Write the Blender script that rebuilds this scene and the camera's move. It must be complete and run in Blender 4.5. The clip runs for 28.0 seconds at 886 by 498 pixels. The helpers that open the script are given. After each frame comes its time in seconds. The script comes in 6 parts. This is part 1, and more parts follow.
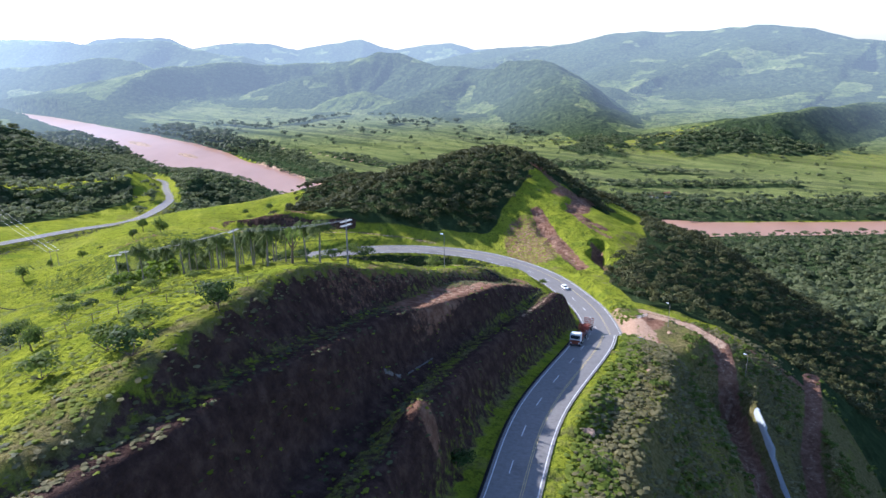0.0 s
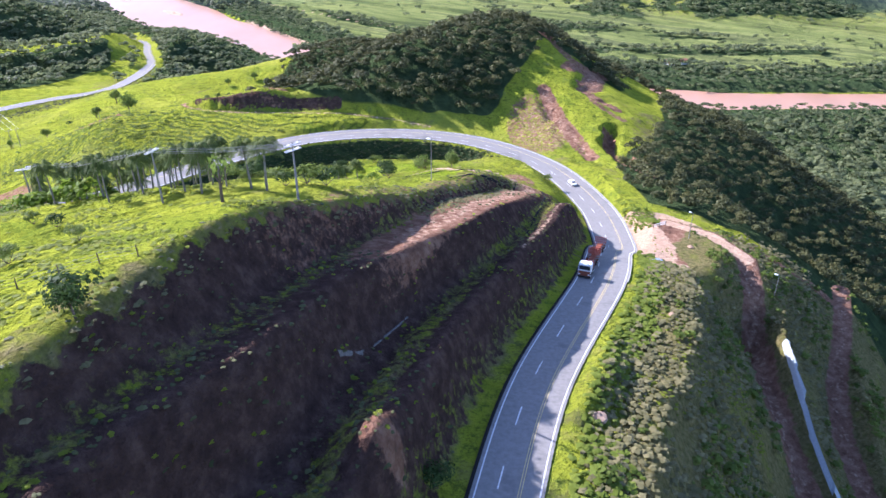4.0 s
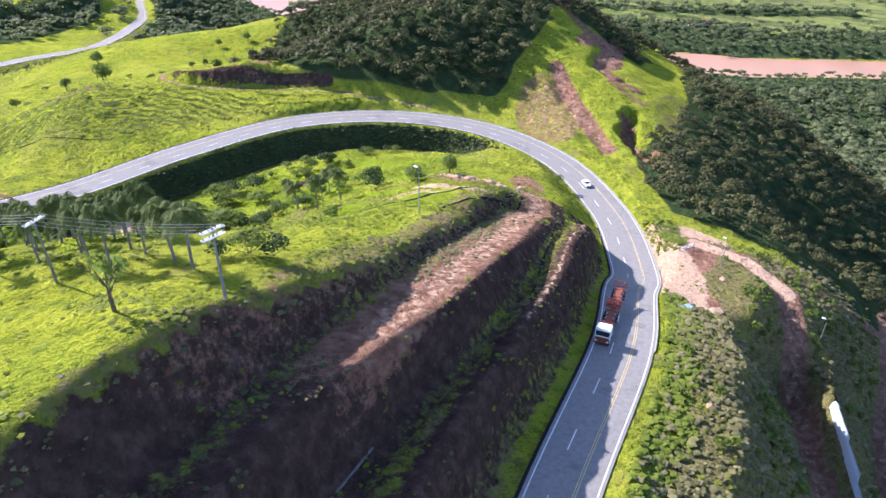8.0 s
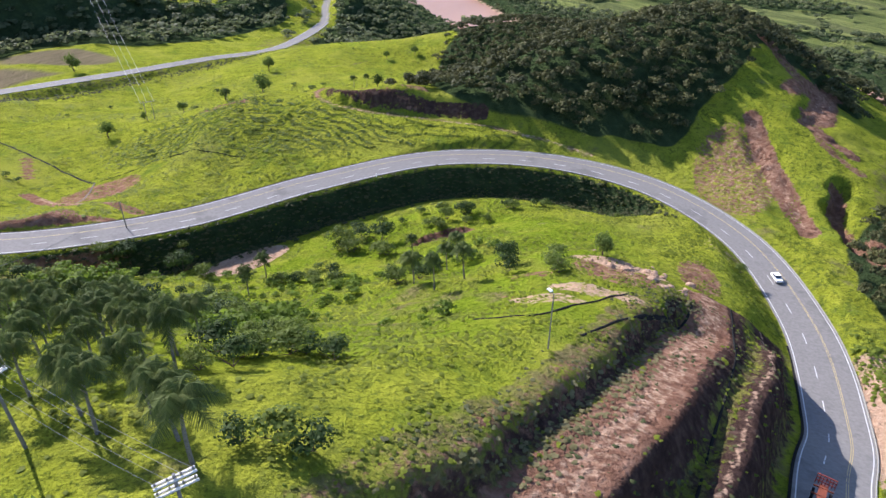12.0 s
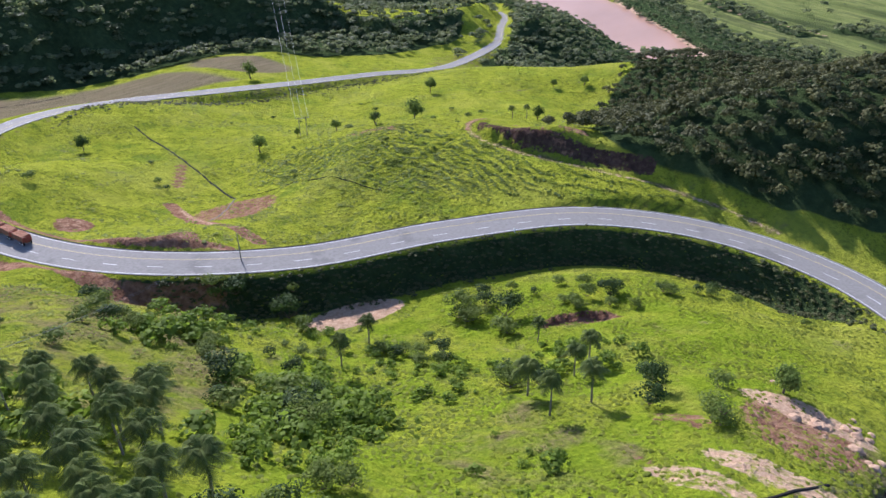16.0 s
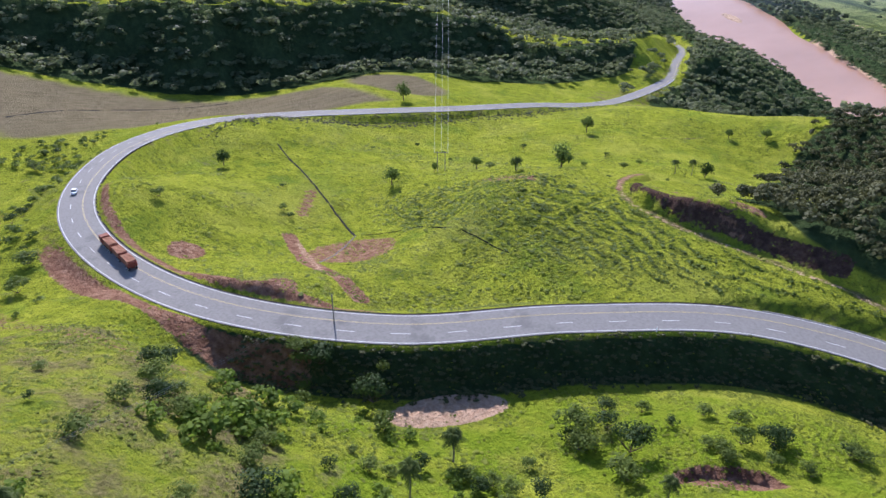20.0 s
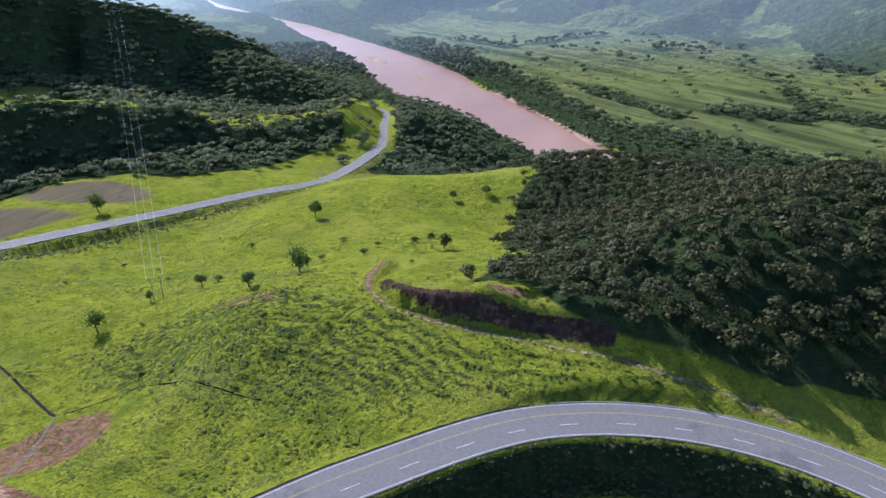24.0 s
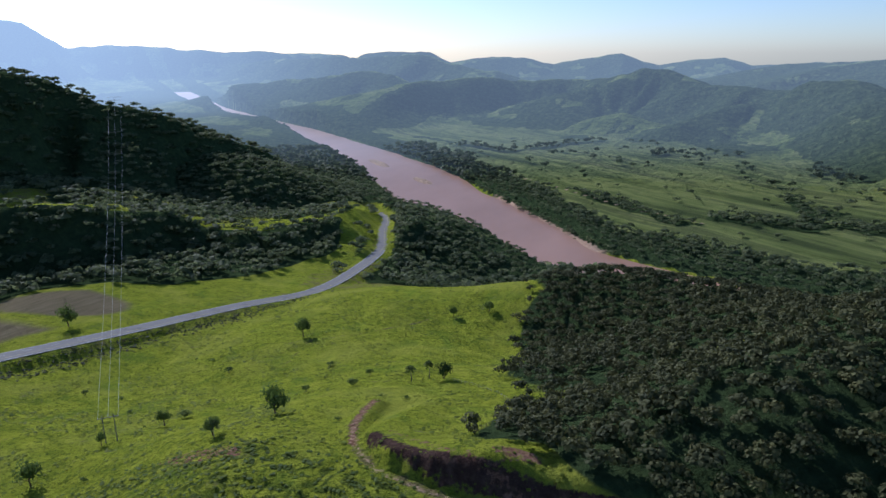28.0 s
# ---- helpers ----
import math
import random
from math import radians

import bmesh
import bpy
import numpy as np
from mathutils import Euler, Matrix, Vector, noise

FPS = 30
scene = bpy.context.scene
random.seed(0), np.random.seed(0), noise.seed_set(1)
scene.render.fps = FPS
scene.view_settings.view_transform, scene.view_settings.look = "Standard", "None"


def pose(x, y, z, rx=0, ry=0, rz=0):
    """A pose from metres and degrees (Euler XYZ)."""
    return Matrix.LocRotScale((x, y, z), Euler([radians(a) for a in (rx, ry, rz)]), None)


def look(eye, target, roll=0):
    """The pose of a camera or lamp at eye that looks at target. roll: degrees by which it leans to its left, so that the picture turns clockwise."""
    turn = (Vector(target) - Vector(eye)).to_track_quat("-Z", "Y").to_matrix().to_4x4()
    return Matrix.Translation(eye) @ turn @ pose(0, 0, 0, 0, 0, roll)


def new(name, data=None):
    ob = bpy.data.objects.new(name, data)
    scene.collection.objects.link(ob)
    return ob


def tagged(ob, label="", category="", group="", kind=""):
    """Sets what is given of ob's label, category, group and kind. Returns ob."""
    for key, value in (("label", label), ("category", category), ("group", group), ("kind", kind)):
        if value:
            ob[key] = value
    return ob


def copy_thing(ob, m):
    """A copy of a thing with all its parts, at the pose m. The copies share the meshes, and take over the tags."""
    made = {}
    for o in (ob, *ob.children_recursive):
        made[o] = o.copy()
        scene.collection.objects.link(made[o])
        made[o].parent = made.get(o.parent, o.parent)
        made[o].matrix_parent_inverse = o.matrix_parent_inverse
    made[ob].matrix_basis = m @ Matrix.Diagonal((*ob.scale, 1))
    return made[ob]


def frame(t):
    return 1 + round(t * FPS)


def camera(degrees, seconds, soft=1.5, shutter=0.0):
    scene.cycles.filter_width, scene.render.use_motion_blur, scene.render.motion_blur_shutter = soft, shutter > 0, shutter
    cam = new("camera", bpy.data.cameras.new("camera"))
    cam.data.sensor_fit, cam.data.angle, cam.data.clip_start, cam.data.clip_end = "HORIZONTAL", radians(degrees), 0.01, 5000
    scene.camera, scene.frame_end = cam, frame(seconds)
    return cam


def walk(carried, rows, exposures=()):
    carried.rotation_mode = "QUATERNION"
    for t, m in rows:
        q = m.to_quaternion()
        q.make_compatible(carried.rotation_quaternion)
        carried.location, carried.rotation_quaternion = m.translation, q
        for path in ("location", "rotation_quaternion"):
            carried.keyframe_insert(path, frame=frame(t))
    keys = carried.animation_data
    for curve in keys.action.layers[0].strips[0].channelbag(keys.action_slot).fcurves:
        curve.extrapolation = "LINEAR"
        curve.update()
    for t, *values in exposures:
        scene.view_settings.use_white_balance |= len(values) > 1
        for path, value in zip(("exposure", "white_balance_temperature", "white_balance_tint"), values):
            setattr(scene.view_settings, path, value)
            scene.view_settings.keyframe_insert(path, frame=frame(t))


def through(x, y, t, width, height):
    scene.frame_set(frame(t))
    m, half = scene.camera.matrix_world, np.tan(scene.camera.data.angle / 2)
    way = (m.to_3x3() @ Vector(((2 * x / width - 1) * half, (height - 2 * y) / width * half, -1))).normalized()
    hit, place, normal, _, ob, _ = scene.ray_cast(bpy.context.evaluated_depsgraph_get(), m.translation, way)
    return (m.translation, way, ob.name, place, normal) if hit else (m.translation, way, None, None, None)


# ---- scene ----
cam = camera(65.8, 28.0)
PATH = [
    (0, (0.00, 0.00, 84.01), (0.00, 95.62, 54.73), -0.46),
    (0.5, (0.53, 3.25, 83.96), (0.44, 97.76, 51.29), -0.40),
    (1, (1.02, 6.63, 84.02), (0.69, 99.24, 46.32), -0.24),
    (1.5, (1.43, 10.24, 84.13), (1.00, 101.15, 42.48), -0.15),
    (2, (1.88, 13.93, 84.28), (1.50, 104.55, 41.99), -0.11),
    (2.5, (2.27, 17.66, 84.36), (1.87, 108.31, 42.15), -0.06),
    (3, (2.69, 21.46, 84.49), (2.25, 112.13, 42.31), -0.06),
    (3.5, (3.09, 25.16, 84.52), (2.60, 115.03, 40.68), -0.11),
    (4, (3.39, 28.94, 84.59), (2.90, 116.92, 37.06), -0.13),
    (4.5, (3.86, 32.73, 84.68), (3.30, 118.60, 33.43), -0.14),
    (6.5, (5.63, 45.87, 87.67), (4.74, 130.37, 34.19), 0.19),
    (7, (5.85, 50.14, 87.71), (5.00, 134.56, 34.13), 0.43),
    (7.5, (5.95, 54.39, 87.61), (5.18, 138.82, 34.02), 0.61),
    (8, (5.98, 58.43, 87.51), (4.66, 142.88, 33.97), 0.64),
    (8.5, (6.16, 62.58, 87.38), (2.01, 146.97, 33.90), 0.54),
    (9, (6.22, 66.62, 87.27), (-2.07, 150.77, 33.88), 0.36),
    (9.5, (6.38, 70.89, 87.12), (-5.76, 154.67, 33.89), 0.21),
    (10, (6.29, 75.13, 87.03), (-9.35, 158.39, 33.91), 0.17),
    (10.5, (6.18, 79.21, 86.97), (-12.16, 162.00, 33.96), 0.13),
    (11, (5.96, 83.39, 86.85), (-14.76, 165.68, 33.95), 0.14),
    (11.5, (5.84, 87.56, 86.85), (-16.05, 169.59, 34.01), 0.11),
    (13.5, (4.09, 102.33, 85.69), (-24.83, 182.63, 33.59), 0.14),
    (14, (3.32, 105.66, 85.43), (-28.56, 185.00, 33.58), 0.04),
    (14.5, (2.70, 109.14, 85.27), (-32.12, 187.43, 33.71), 0.05),
    (15, (1.86, 112.81, 85.14), (-35.86, 189.89, 33.80), -0.12),
    (15.5, (1.01, 116.21, 85.06), (-39.58, 192.00, 34.00), -0.21),
    (16, (0.02, 119.74, 84.97), (-43.66, 194.00, 34.19), -0.25),
    (16.5, (-0.96, 123.31, 84.96), (-48.00, 195.66, 34.44), -0.36),
    (17, (-2.25, 126.79, 84.96), (-52.55, 197.11, 34.70), -0.31),
    (17.5, (-3.64, 130.38, 84.89), (-57.32, 198.39, 34.96), -0.26),
    (18, (-5.34, 133.88, 84.74), (-62.53, 199.23, 35.15), -0.17),
    (18.5, (-6.98, 137.30, 84.58), (-67.29, 200.07, 35.35), -0.11),
    (19, (-8.86, 140.91, 84.45), (-70.84, 202.24, 35.49), 0.05),
    (19.5, (-11.05, 144.39, 84.38), (-73.01, 205.86, 35.57), 0.23),
    (20, (-13.06, 147.73, 84.42), (-74.10, 210.29, 35.84), 0.35),
    (20.5, (-14.96, 150.96, 84.57), (-73.30, 216.25, 36.25), 0.46),
    (21, (-17.18, 154.16, 84.63), (-71.94, 222.57, 36.46), 0.52),
    (21.5, (-19.36, 157.33, 84.61), (-70.27, 228.75, 36.57), 0.39),
    (22, (-21.52, 160.80, 84.53), (-64.40, 237.40, 36.64), 0.32),
    (22.5, (-23.75, 164.06, 84.67), (-59.61, 244.08, 36.59), 0.22),
    (24.5, (-32.97, 175.77, 86.97), (-64.97, 263.96, 52.35), -0.40),
    (25, (-34.07, 179.12, 87.17), (-67.26, 269.54, 60.30), -0.54),
    (25.5, (-35.20, 182.21, 87.08), (-68.80, 273.45, 63.70), -0.52),
    (26, (-36.39, 185.70, 86.91), (-70.02, 276.86, 63.29), -0.48),
    (26.5, (-37.82, 189.51, 86.68), (-71.43, 280.61, 62.78), -0.42),
    (27, (-39.12, 193.31, 86.48), (-72.69, 284.23, 61.82), -0.34),
    (27.5, (-40.39, 196.98, 86.27), (-73.83, 287.52, 60.09), -0.32),
    (28, (-41.58, 200.81, 86.11), (-74.97, 291.04, 58.84), -0.35),
]
EXPOSURE = [(0, 1.08, 5750, 19), (1, 1.68, 5600, 24), (2, 1.75, 5600, 26), (4.5, 1.75, 5800, 26), (8, 1.68, 6050, 24), (11, 1.16, 6250, 20), (14, 1.05, 6050, 20), (20, 0.92, 5850, 21), (22.5, 0.83, 5700, 22), (24.5, 0.58, 5550, 19), (25, 0.4, 5500, 17), (25.7, -0.22, 5500, 17), (27, -0.36, 5450, 17), (28, -0.18, 5450, 17)]
walk(cam, [(t, look(eye, target, roll)) for t, eye, target, roll in PATH], EXPOSURE)

# ---- daylight ----
SUN_AZ, SUN_EL = -56.0, 31.0          # degrees from north (+y) towards east, and above the horizon
world = bpy.data.worlds.new("daylight")
scene.world = world
world.use_nodes = True
sky = world.node_tree.nodes.new("ShaderNodeTexSky")
sky.sky_type, sky.sun_disc = "NISHITA", False
sky.sun_elevation, sky.sun_rotation = radians(SUN_EL), radians(SUN_AZ)
sky.altitude = 800
sky.air_density, sky.dust_density, sky.ozone_density = 0.9, 1.1, 3.0
world.node_tree.links.new(sky.outputs[0], world.node_tree.nodes["Background"].inputs[0])
world.node_tree.nodes["Background"].inputs[1].default_value = 0.14
sun = new("sun", bpy.data.lights.new("sun", "SUN"))
sun.data.energy, sun.data.angle, sun.data.color = 4.6, radians(0.5), (1.0, 0.96, 0.9)
sun_way = Vector((math.sin(radians(SUN_AZ)) * math.cos(radians(SUN_EL)), math.cos(radians(SUN_AZ)) * math.cos(radians(SUN_EL)), math.sin(radians(SUN_EL))))
sun.matrix_world = look(sun_way * 500, (0, 0, 0))

# ---- materials ----
class Nodes:
    """A short way to write node materials."""

    def __init__(self, name, rough=0.8, spec=0.25):
        self.mat = bpy.data.materials.new(name)
        self.mat.use_nodes = True
        self.tree = self.mat.node_tree
        self.bsdf = self.tree.nodes["Principled BSDF"]
        self.bsdf.inputs["Roughness"].default_value = rough
        self.bsdf.inputs["Specular IOR Level"].default_value = spec

    def add(self, kind, **values):
        node = self.tree.nodes.new("ShaderNode" + kind)
        for key, value in values.items():
            node.inputs[key].default_value = value
        return node

    def link(self, a, b):
        self.tree.links.new(a, b)
        return self

    def place(self):
        return self.add("NewGeometry").outputs["Position"]

    def noise(self, scale, detail=4.0, rough=0.55, vector=None, stretch=None):
        n = self.add("TexNoise", Scale=scale, Detail=detail, Roughness=rough)
        v = vector or self.place()
        if stretch:
            m = self.add("Mapping")
            m.inputs["Scale"].default_value = stretch
            self.link(v, m.inputs[0])
            v = m.outputs[0]
        self.link(v, n.inputs["Vector"])
        return n.outputs[0]

    def steps(self, fac, *stops):
        """A colour ramp; stops: (position, colour)."""
        r = self.add("ValToRGB")
        while len(r.color_ramp.elements) < len(stops):
            r.color_ramp.elements.new(0.5)
        for e, (at, c) in zip(r.color_ramp.elements, stops):
            e.position, e.color = at, (*c, 1) if len(c) == 3 else c
        self.link(fac, r.inputs[0])
        return r.outputs[0]

    def band(self, fac, low, high):
        m = self.add("MapRange")
        m.inputs["From Min"].default_value, m.inputs["From Max"].default_value = low, high
        m.interpolation_type = "SMOOTHSTEP"
        self.link(fac, m.inputs["Value"])
        return m.outputs[0]

    def sums(self, op, a, b):
        m = self.add("Math")
        m.operation = op
        for v, s in ((a, m.inputs[0]), (b, m.inputs[1])):
            if isinstance(v, (int, float)):
                s.default_value = v
            else:
                self.link(v, s)
        return m.outputs[0]

    def mix(self, fac, a, b, blend="MIX"):
        m = self.add("Mix")
        m.data_type, m.blend_type = "RGBA", blend
        for v, s in ((fac, m.inputs[0]), (a, m.inputs[6]), (b, m.inputs[7])):
            if isinstance(v, (int, float)):
                s.default_value = v
            elif isinstance(v, tuple):
                s.default_value = (*v, 1)
            else:
                self.link(v, s)
        return m.outputs[2]

    def value(self, name):
        n = self.add("Attribute")
        n.attribute_name = name
        return n.outputs["Fac"]

    def bump(self, height, strength, distance):
        b = self.add("Bump", Strength=strength, Distance=distance)
        self.link(height, b.inputs["Height"])
        self.link(b.outputs[0], self.bsdf.inputs["Normal"])
        return self

    def colour(self, c):
        if isinstance(c, tuple):
            self.bsdf.inputs["Base Color"].default_value = (*c, 1)
        else:
            self.link(c, self.bsdf.inputs["Base Color"])
        return self


def plain(name, colour, rough=0.6, metal=0.0, vary=0.18, scale=3.0):
    n = Nodes(name, rough, 0.35 if rough < 0.6 else 0.1)
    n.bsdf.inputs["Metallic"].default_value = metal
    f = n.noise(scale, 5.0)
    dark, light = tuple(c * (1 - vary) for c in colour), tuple(min(1, c * (1 + vary)) for c in colour)
    n.colour(n.steps(f, (0.3, dark), (0.7, light)))
    return n.mat


def haze_glow(n):
    """Haze over the far side of the valley, painted on as a bluish glow."""
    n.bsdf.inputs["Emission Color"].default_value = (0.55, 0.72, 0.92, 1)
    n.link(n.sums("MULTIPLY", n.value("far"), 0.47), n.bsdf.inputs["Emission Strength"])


def leafy(name, dark, light, through=0.25, vary=0.5, hazed=False):
    """Leaves: each clump has its own tint, and light passes through a little."""
    n = Nodes(name, 0.7, 0.15)
    isle = n.add("NewGeometry").outputs["Random Per Island"]
    big = n.noise(0.13, 3.0, 0.6)
    mixed = n.sums("ADD", n.sums("MULTIPLY", isle, 0.3), n.sums("ADD", n.sums("MULTIPLY", n.band(big, 0.3, 0.7), 0.3), n.sums("MULTIPLY", n.value("tint"), 0.4)))
    c = n.steps(mixed, (0.0, dark), (0.55, tuple((a + b) / 2 for a, b in zip(dark, light))), (1.0, light))
    n.colour(c)
    # hazed leaves glow a little, haze painted into the material
    if hazed:
        haze_glow(n)
    t = n.add("BsdfTranslucent")
    n.link(c, t.inputs[0])
    m = n.add("MixShader")
    m.inputs[0].default_value = through
    n.link(n.bsdf.outputs[0], m.inputs[1]).link(t.outputs[0], m.inputs[2])
    n.link(m.outputs[0], n.tree.nodes["Material Output"].inputs[0])
    return n.mat


def crop_colour(n):
    """Long strips of pasture and crops along the river."""
    m = n.add("Mapping")
    m.inputs["Rotation"].default_value = (0, 0, radians(40))
    n.link(n.place(), m.inputs[0])
    rows = n.noise(0.011, 6.0, 0.65, vector=m.outputs[0], stretch=(0.22, 2.0, 1.0))
    c = n.steps(rows, (0.36, (0.05, 0.07, 0.032)), (0.45, (0.125, 0.155, 0.052)), (0.54, (0.205, 0.23, 0.08)), (0.6, (0.085, 0.105, 0.045)), (0.7, (0.17, 0.18, 0.08)))
    return n.mix(n.sums("MULTIPLY", n.band(n.noise(0.035, 6.0, 0.7), 0.52, 0.64), 0.7), c, (0.07, 0.095, 0.035))


def make_ground():
    n = Nodes("grassy_ground", 1.0, 0.0)
    fine, mid, big, huge = n.noise(1.1, 6.0, 0.65), n.noise(0.16, 5.0, 0.6), n.noise(0.03, 4.0), n.noise(0.006, 5.0, 0.6)
    patch = n.noise(0.055, 6.0, 0.7)
    grass = n.steps(mid, (0.25, (0.165, 0.205, 0.022)), (0.5, (0.28, 0.315, 0.03)), (0.75, (0.37, 0.39, 0.045)))
    grass = n.mix(n.sums("MULTIPLY", n.band(n.noise(0.6, 5.0, 0.75), 0.52, 0.62), 0.65), grass, (0.07, 0.105, 0.022))
    grass = n.mix(n.sums("MULTIPLY", n.band(fine, 0.54, 0.66), 0.65), grass, (0.07, 0.1, 0.02))
    grass = n.mix(n.sums("MULTIPLY", n.band(n.noise(3.2, 4.0, 0.7), 0.5, 0.66), 0.6), grass, (0.07, 0.1, 0.016))
    grass = n.mix(n.sums("MULTIPLY", n.band(n.noise(0.28, 6.0, 0.72), 0.55, 0.64), 0.7), grass, (0.075, 0.1, 0.02))
    grass = n.mix(n.sums("MULTIPLY", n.band(n.value("tread"), 0.35, 0.8), 0.75), grass, (0.055, 0.08, 0.02))
    grass = n.mix(n.sums("MULTIPLY", n.band(patch, 0.5, 0.68), 0.6), grass, (0.13, 0.2, 0.025))
    grass = n.mix(n.sums("MULTIPLY", n.band(big, 0.48, 0.72), 0.6), grass, (0.32, 0.33, 0.055))
    grass = n.mix(n.sums("MULTIPLY", n.value("lush"), n.band(n.noise(0.09, 5.0, 0.65), 0.34, 0.6)), grass, n.steps(fine, (0.3, (0.1, 0.155, 0.013)), (0.7, (0.24, 0.315, 0.022))))
    grass = n.mix(n.sums("MULTIPLY", n.band(n.noise(0.11, 7.0, 0.75), 0.58, 0.7), 0.6), grass, (0.2, 0.17, 0.08))
    dry = n.steps(fine, (0.25, (0.07, 0.075, 0.02)), (0.5, (0.17, 0.15, 0.06)), (0.78, (0.29, 0.24, 0.12)))
    wood = n.steps(n.noise(0.22, 6.0, 0.7), (0.3, (0.028, 0.046, 0.02)), (0.55, (0.05, 0.075, 0.03)), (0.8, (0.09, 0.12, 0.045)))
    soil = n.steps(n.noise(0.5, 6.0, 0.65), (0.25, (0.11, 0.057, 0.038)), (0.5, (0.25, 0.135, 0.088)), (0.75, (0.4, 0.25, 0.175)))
    # darker copy of soil: the shade on the cutting's face painted into its clay
    shaded_clay = n.steps(n.noise(0.5, 6.0, 0.65), (0.25, (0.036, 0.023, 0.02)), (0.5, (0.08, 0.049, 0.039)), (0.75, (0.15, 0.097, 0.075)))
    sand = n.steps(fine, (0.25, (0.4, 0.24, 0.15)), (0.75, (0.62, 0.45, 0.32)))
    field = n.steps(n.noise(0.3, 4.0, 0.6, stretch=(1.0, 0.12, 1.0)), (0.3, (0.145, 0.122, 0.07)), (0.7, (0.215, 0.178, 0.11)))
    c = n.mix(n.band(n.sums("ADD", n.value("dry"), n.sums("MULTIPLY", n.sums("SUBTRACT", mid, 0.5), 1.2)), 0.35, 0.7), grass, dry)
    c = n.mix(n.sums("MULTIPLY", n.value("crop"), 0.9), c, crop_colour(n))
    c = n.mix(n.band(n.sums("ADD", n.value("wood"), n.sums("ADD", n.sums("MULTIPLY", n.sums("SUBTRACT", big, 0.5), 0.8), n.sums("MULTIPLY", n.sums("SUBTRACT", huge, 0.5), 0.9))), 0.4, 0.6), c, wood)
    c = n.mix(n.value("field"), c, field)
    c = n.mix(n.band(n.sums("ADD", n.value("soil"), n.sums("MULTIPLY", n.sums("SUBTRACT", n.noise(0.7, 6.0, 0.7), 0.5), 1.3)), 0.38, 0.62), c, shaded_clay)
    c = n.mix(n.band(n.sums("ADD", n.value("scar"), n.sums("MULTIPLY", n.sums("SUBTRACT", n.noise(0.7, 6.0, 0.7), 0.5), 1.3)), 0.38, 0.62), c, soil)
    c = n.mix(n.band(n.sums("ADD", n.value("sand"), n.sums("MULTIPLY", n.sums("SUBTRACT", n.noise(0.9, 5.0, 0.6), 0.5), 0.8)), 0.4, 0.6), c, sand)
    n.colour(c)
    n.bump(n.sums("ADD", n.sums("ADD", fine, n.noise(0.42, 5.0, 0.65)), n.sums("ADD", n.sums("MULTIPLY", mid, 1.6), n.sums("MULTIPLY", n.noise(3.2, 3.0, 0.7), 0.4))), 1.0, 1.5)
    return n.mat


def make_asphalt():
    n = Nodes("worn_asphalt", 0.9, 0.12)
    f = n.noise(1.5, 6.0, 0.6)
    c = n.steps(f, (0.3, (0.152, 0.146, 0.136)), (0.7, (0.212, 0.203, 0.189)))
    patch = n.band(n.noise(0.12, 4.0, 0.6), 0.55, 0.68)
    c = n.mix(n.sums("MULTIPLY", patch, 0.5), c, (0.1, 0.097, 0.092))
    n.colour(c).bump(n.noise(30.0, 3.0), 0.3, 0.02)
    return n.mat


def make_water():
    n = Nodes("muddy_river_water_haze_glow", 0.35, 0.1)
    n.colour(n.steps(n.noise(0.012, 4.0, 0.6, stretch=(1.0, 0.4, 1.0)), (0.3, (0.3, 0.165, 0.098)), (0.7, (0.38, 0.215, 0.138))))
    n.bump(n.noise(0.6, 3.0), 0.12, 0.3)
    # distant reaches glow faintly blue, as haze painted onto the water
    haze_glow(n)
    return n.mat


GROUND, ASPHALT, WATER = make_ground(), make_asphalt(), make_water()
PAINT = plain("road_paint", (0.55, 0.55, 0.53), 0.6, vary=0.25, scale=2.0)
YELLOW = plain("yellow_road_paint", (0.48, 0.38, 0.17), 0.6, vary=0.25, scale=2.0)
BARK = plain("bark", (0.12, 0.09, 0.065), 0.9, vary=0.35, scale=6.0)
PALMBARK = plain("palm_bark", (0.2, 0.18, 0.15), 0.9, vary=0.3, scale=6.0)
LEAF_FAR = leafy("valley_forest_leaves", (0.055, 0.08, 0.036), (0.23, 0.255, 0.115), 0.55, 0.5)
LEAF_WOOD = leafy("forest_leaves", (0.03, 0.04, 0.016), (0.145, 0.142, 0.05), 0.28, 0.5)
LEAF_TREE = leafy("tree_leaves", (0.05, 0.085, 0.018), (0.18, 0.24, 0.05), 0.45)
LEAF_BUSH = leafy("bush_leaves", (0.055, 0.09, 0.016), (0.19, 0.24, 0.045), 0.45)
LEAF_PALM = leafy("palm_leaves", (0.05, 0.078, 0.02), (0.24, 0.285, 0.075), 0.4)
LEAF_DRY = leafy("dry_grass_blades", (0.1, 0.1, 0.036), (0.31, 0.27, 0.13), 0.4)
LEAF_WEED = leafy("cutting_weed_leaves", (0.045, 0.06, 0.02), (0.12, 0.115, 0.045), 0.12)
LEAF_LUSH = leafy("lush_scrub_leaves", (0.06, 0.105, 0.013), (0.22, 0.31, 0.035), 0.5)
LEAF_TUSSOCK = leafy("tussock_blades", (0.08, 0.115, 0.014), (0.31, 0.35, 0.036), 0.5)
LEAF_VERGE = leafy("verge_herb_leaves", (0.1, 0.15, 0.02), (0.26, 0.31, 0.045), 0.5)
LEAF_DARK = leafy("dark_leaves", (0.02, 0.045, 0.012), (0.07, 0.11, 0.025), 0.35)
OLDDRAIN = plain("weathered_drain_concrete", (0.13, 0.115, 0.1), 0.95, vary=0.35)
KERB = plain("pale_concrete", (0.3, 0.29, 0.25), 0.85)
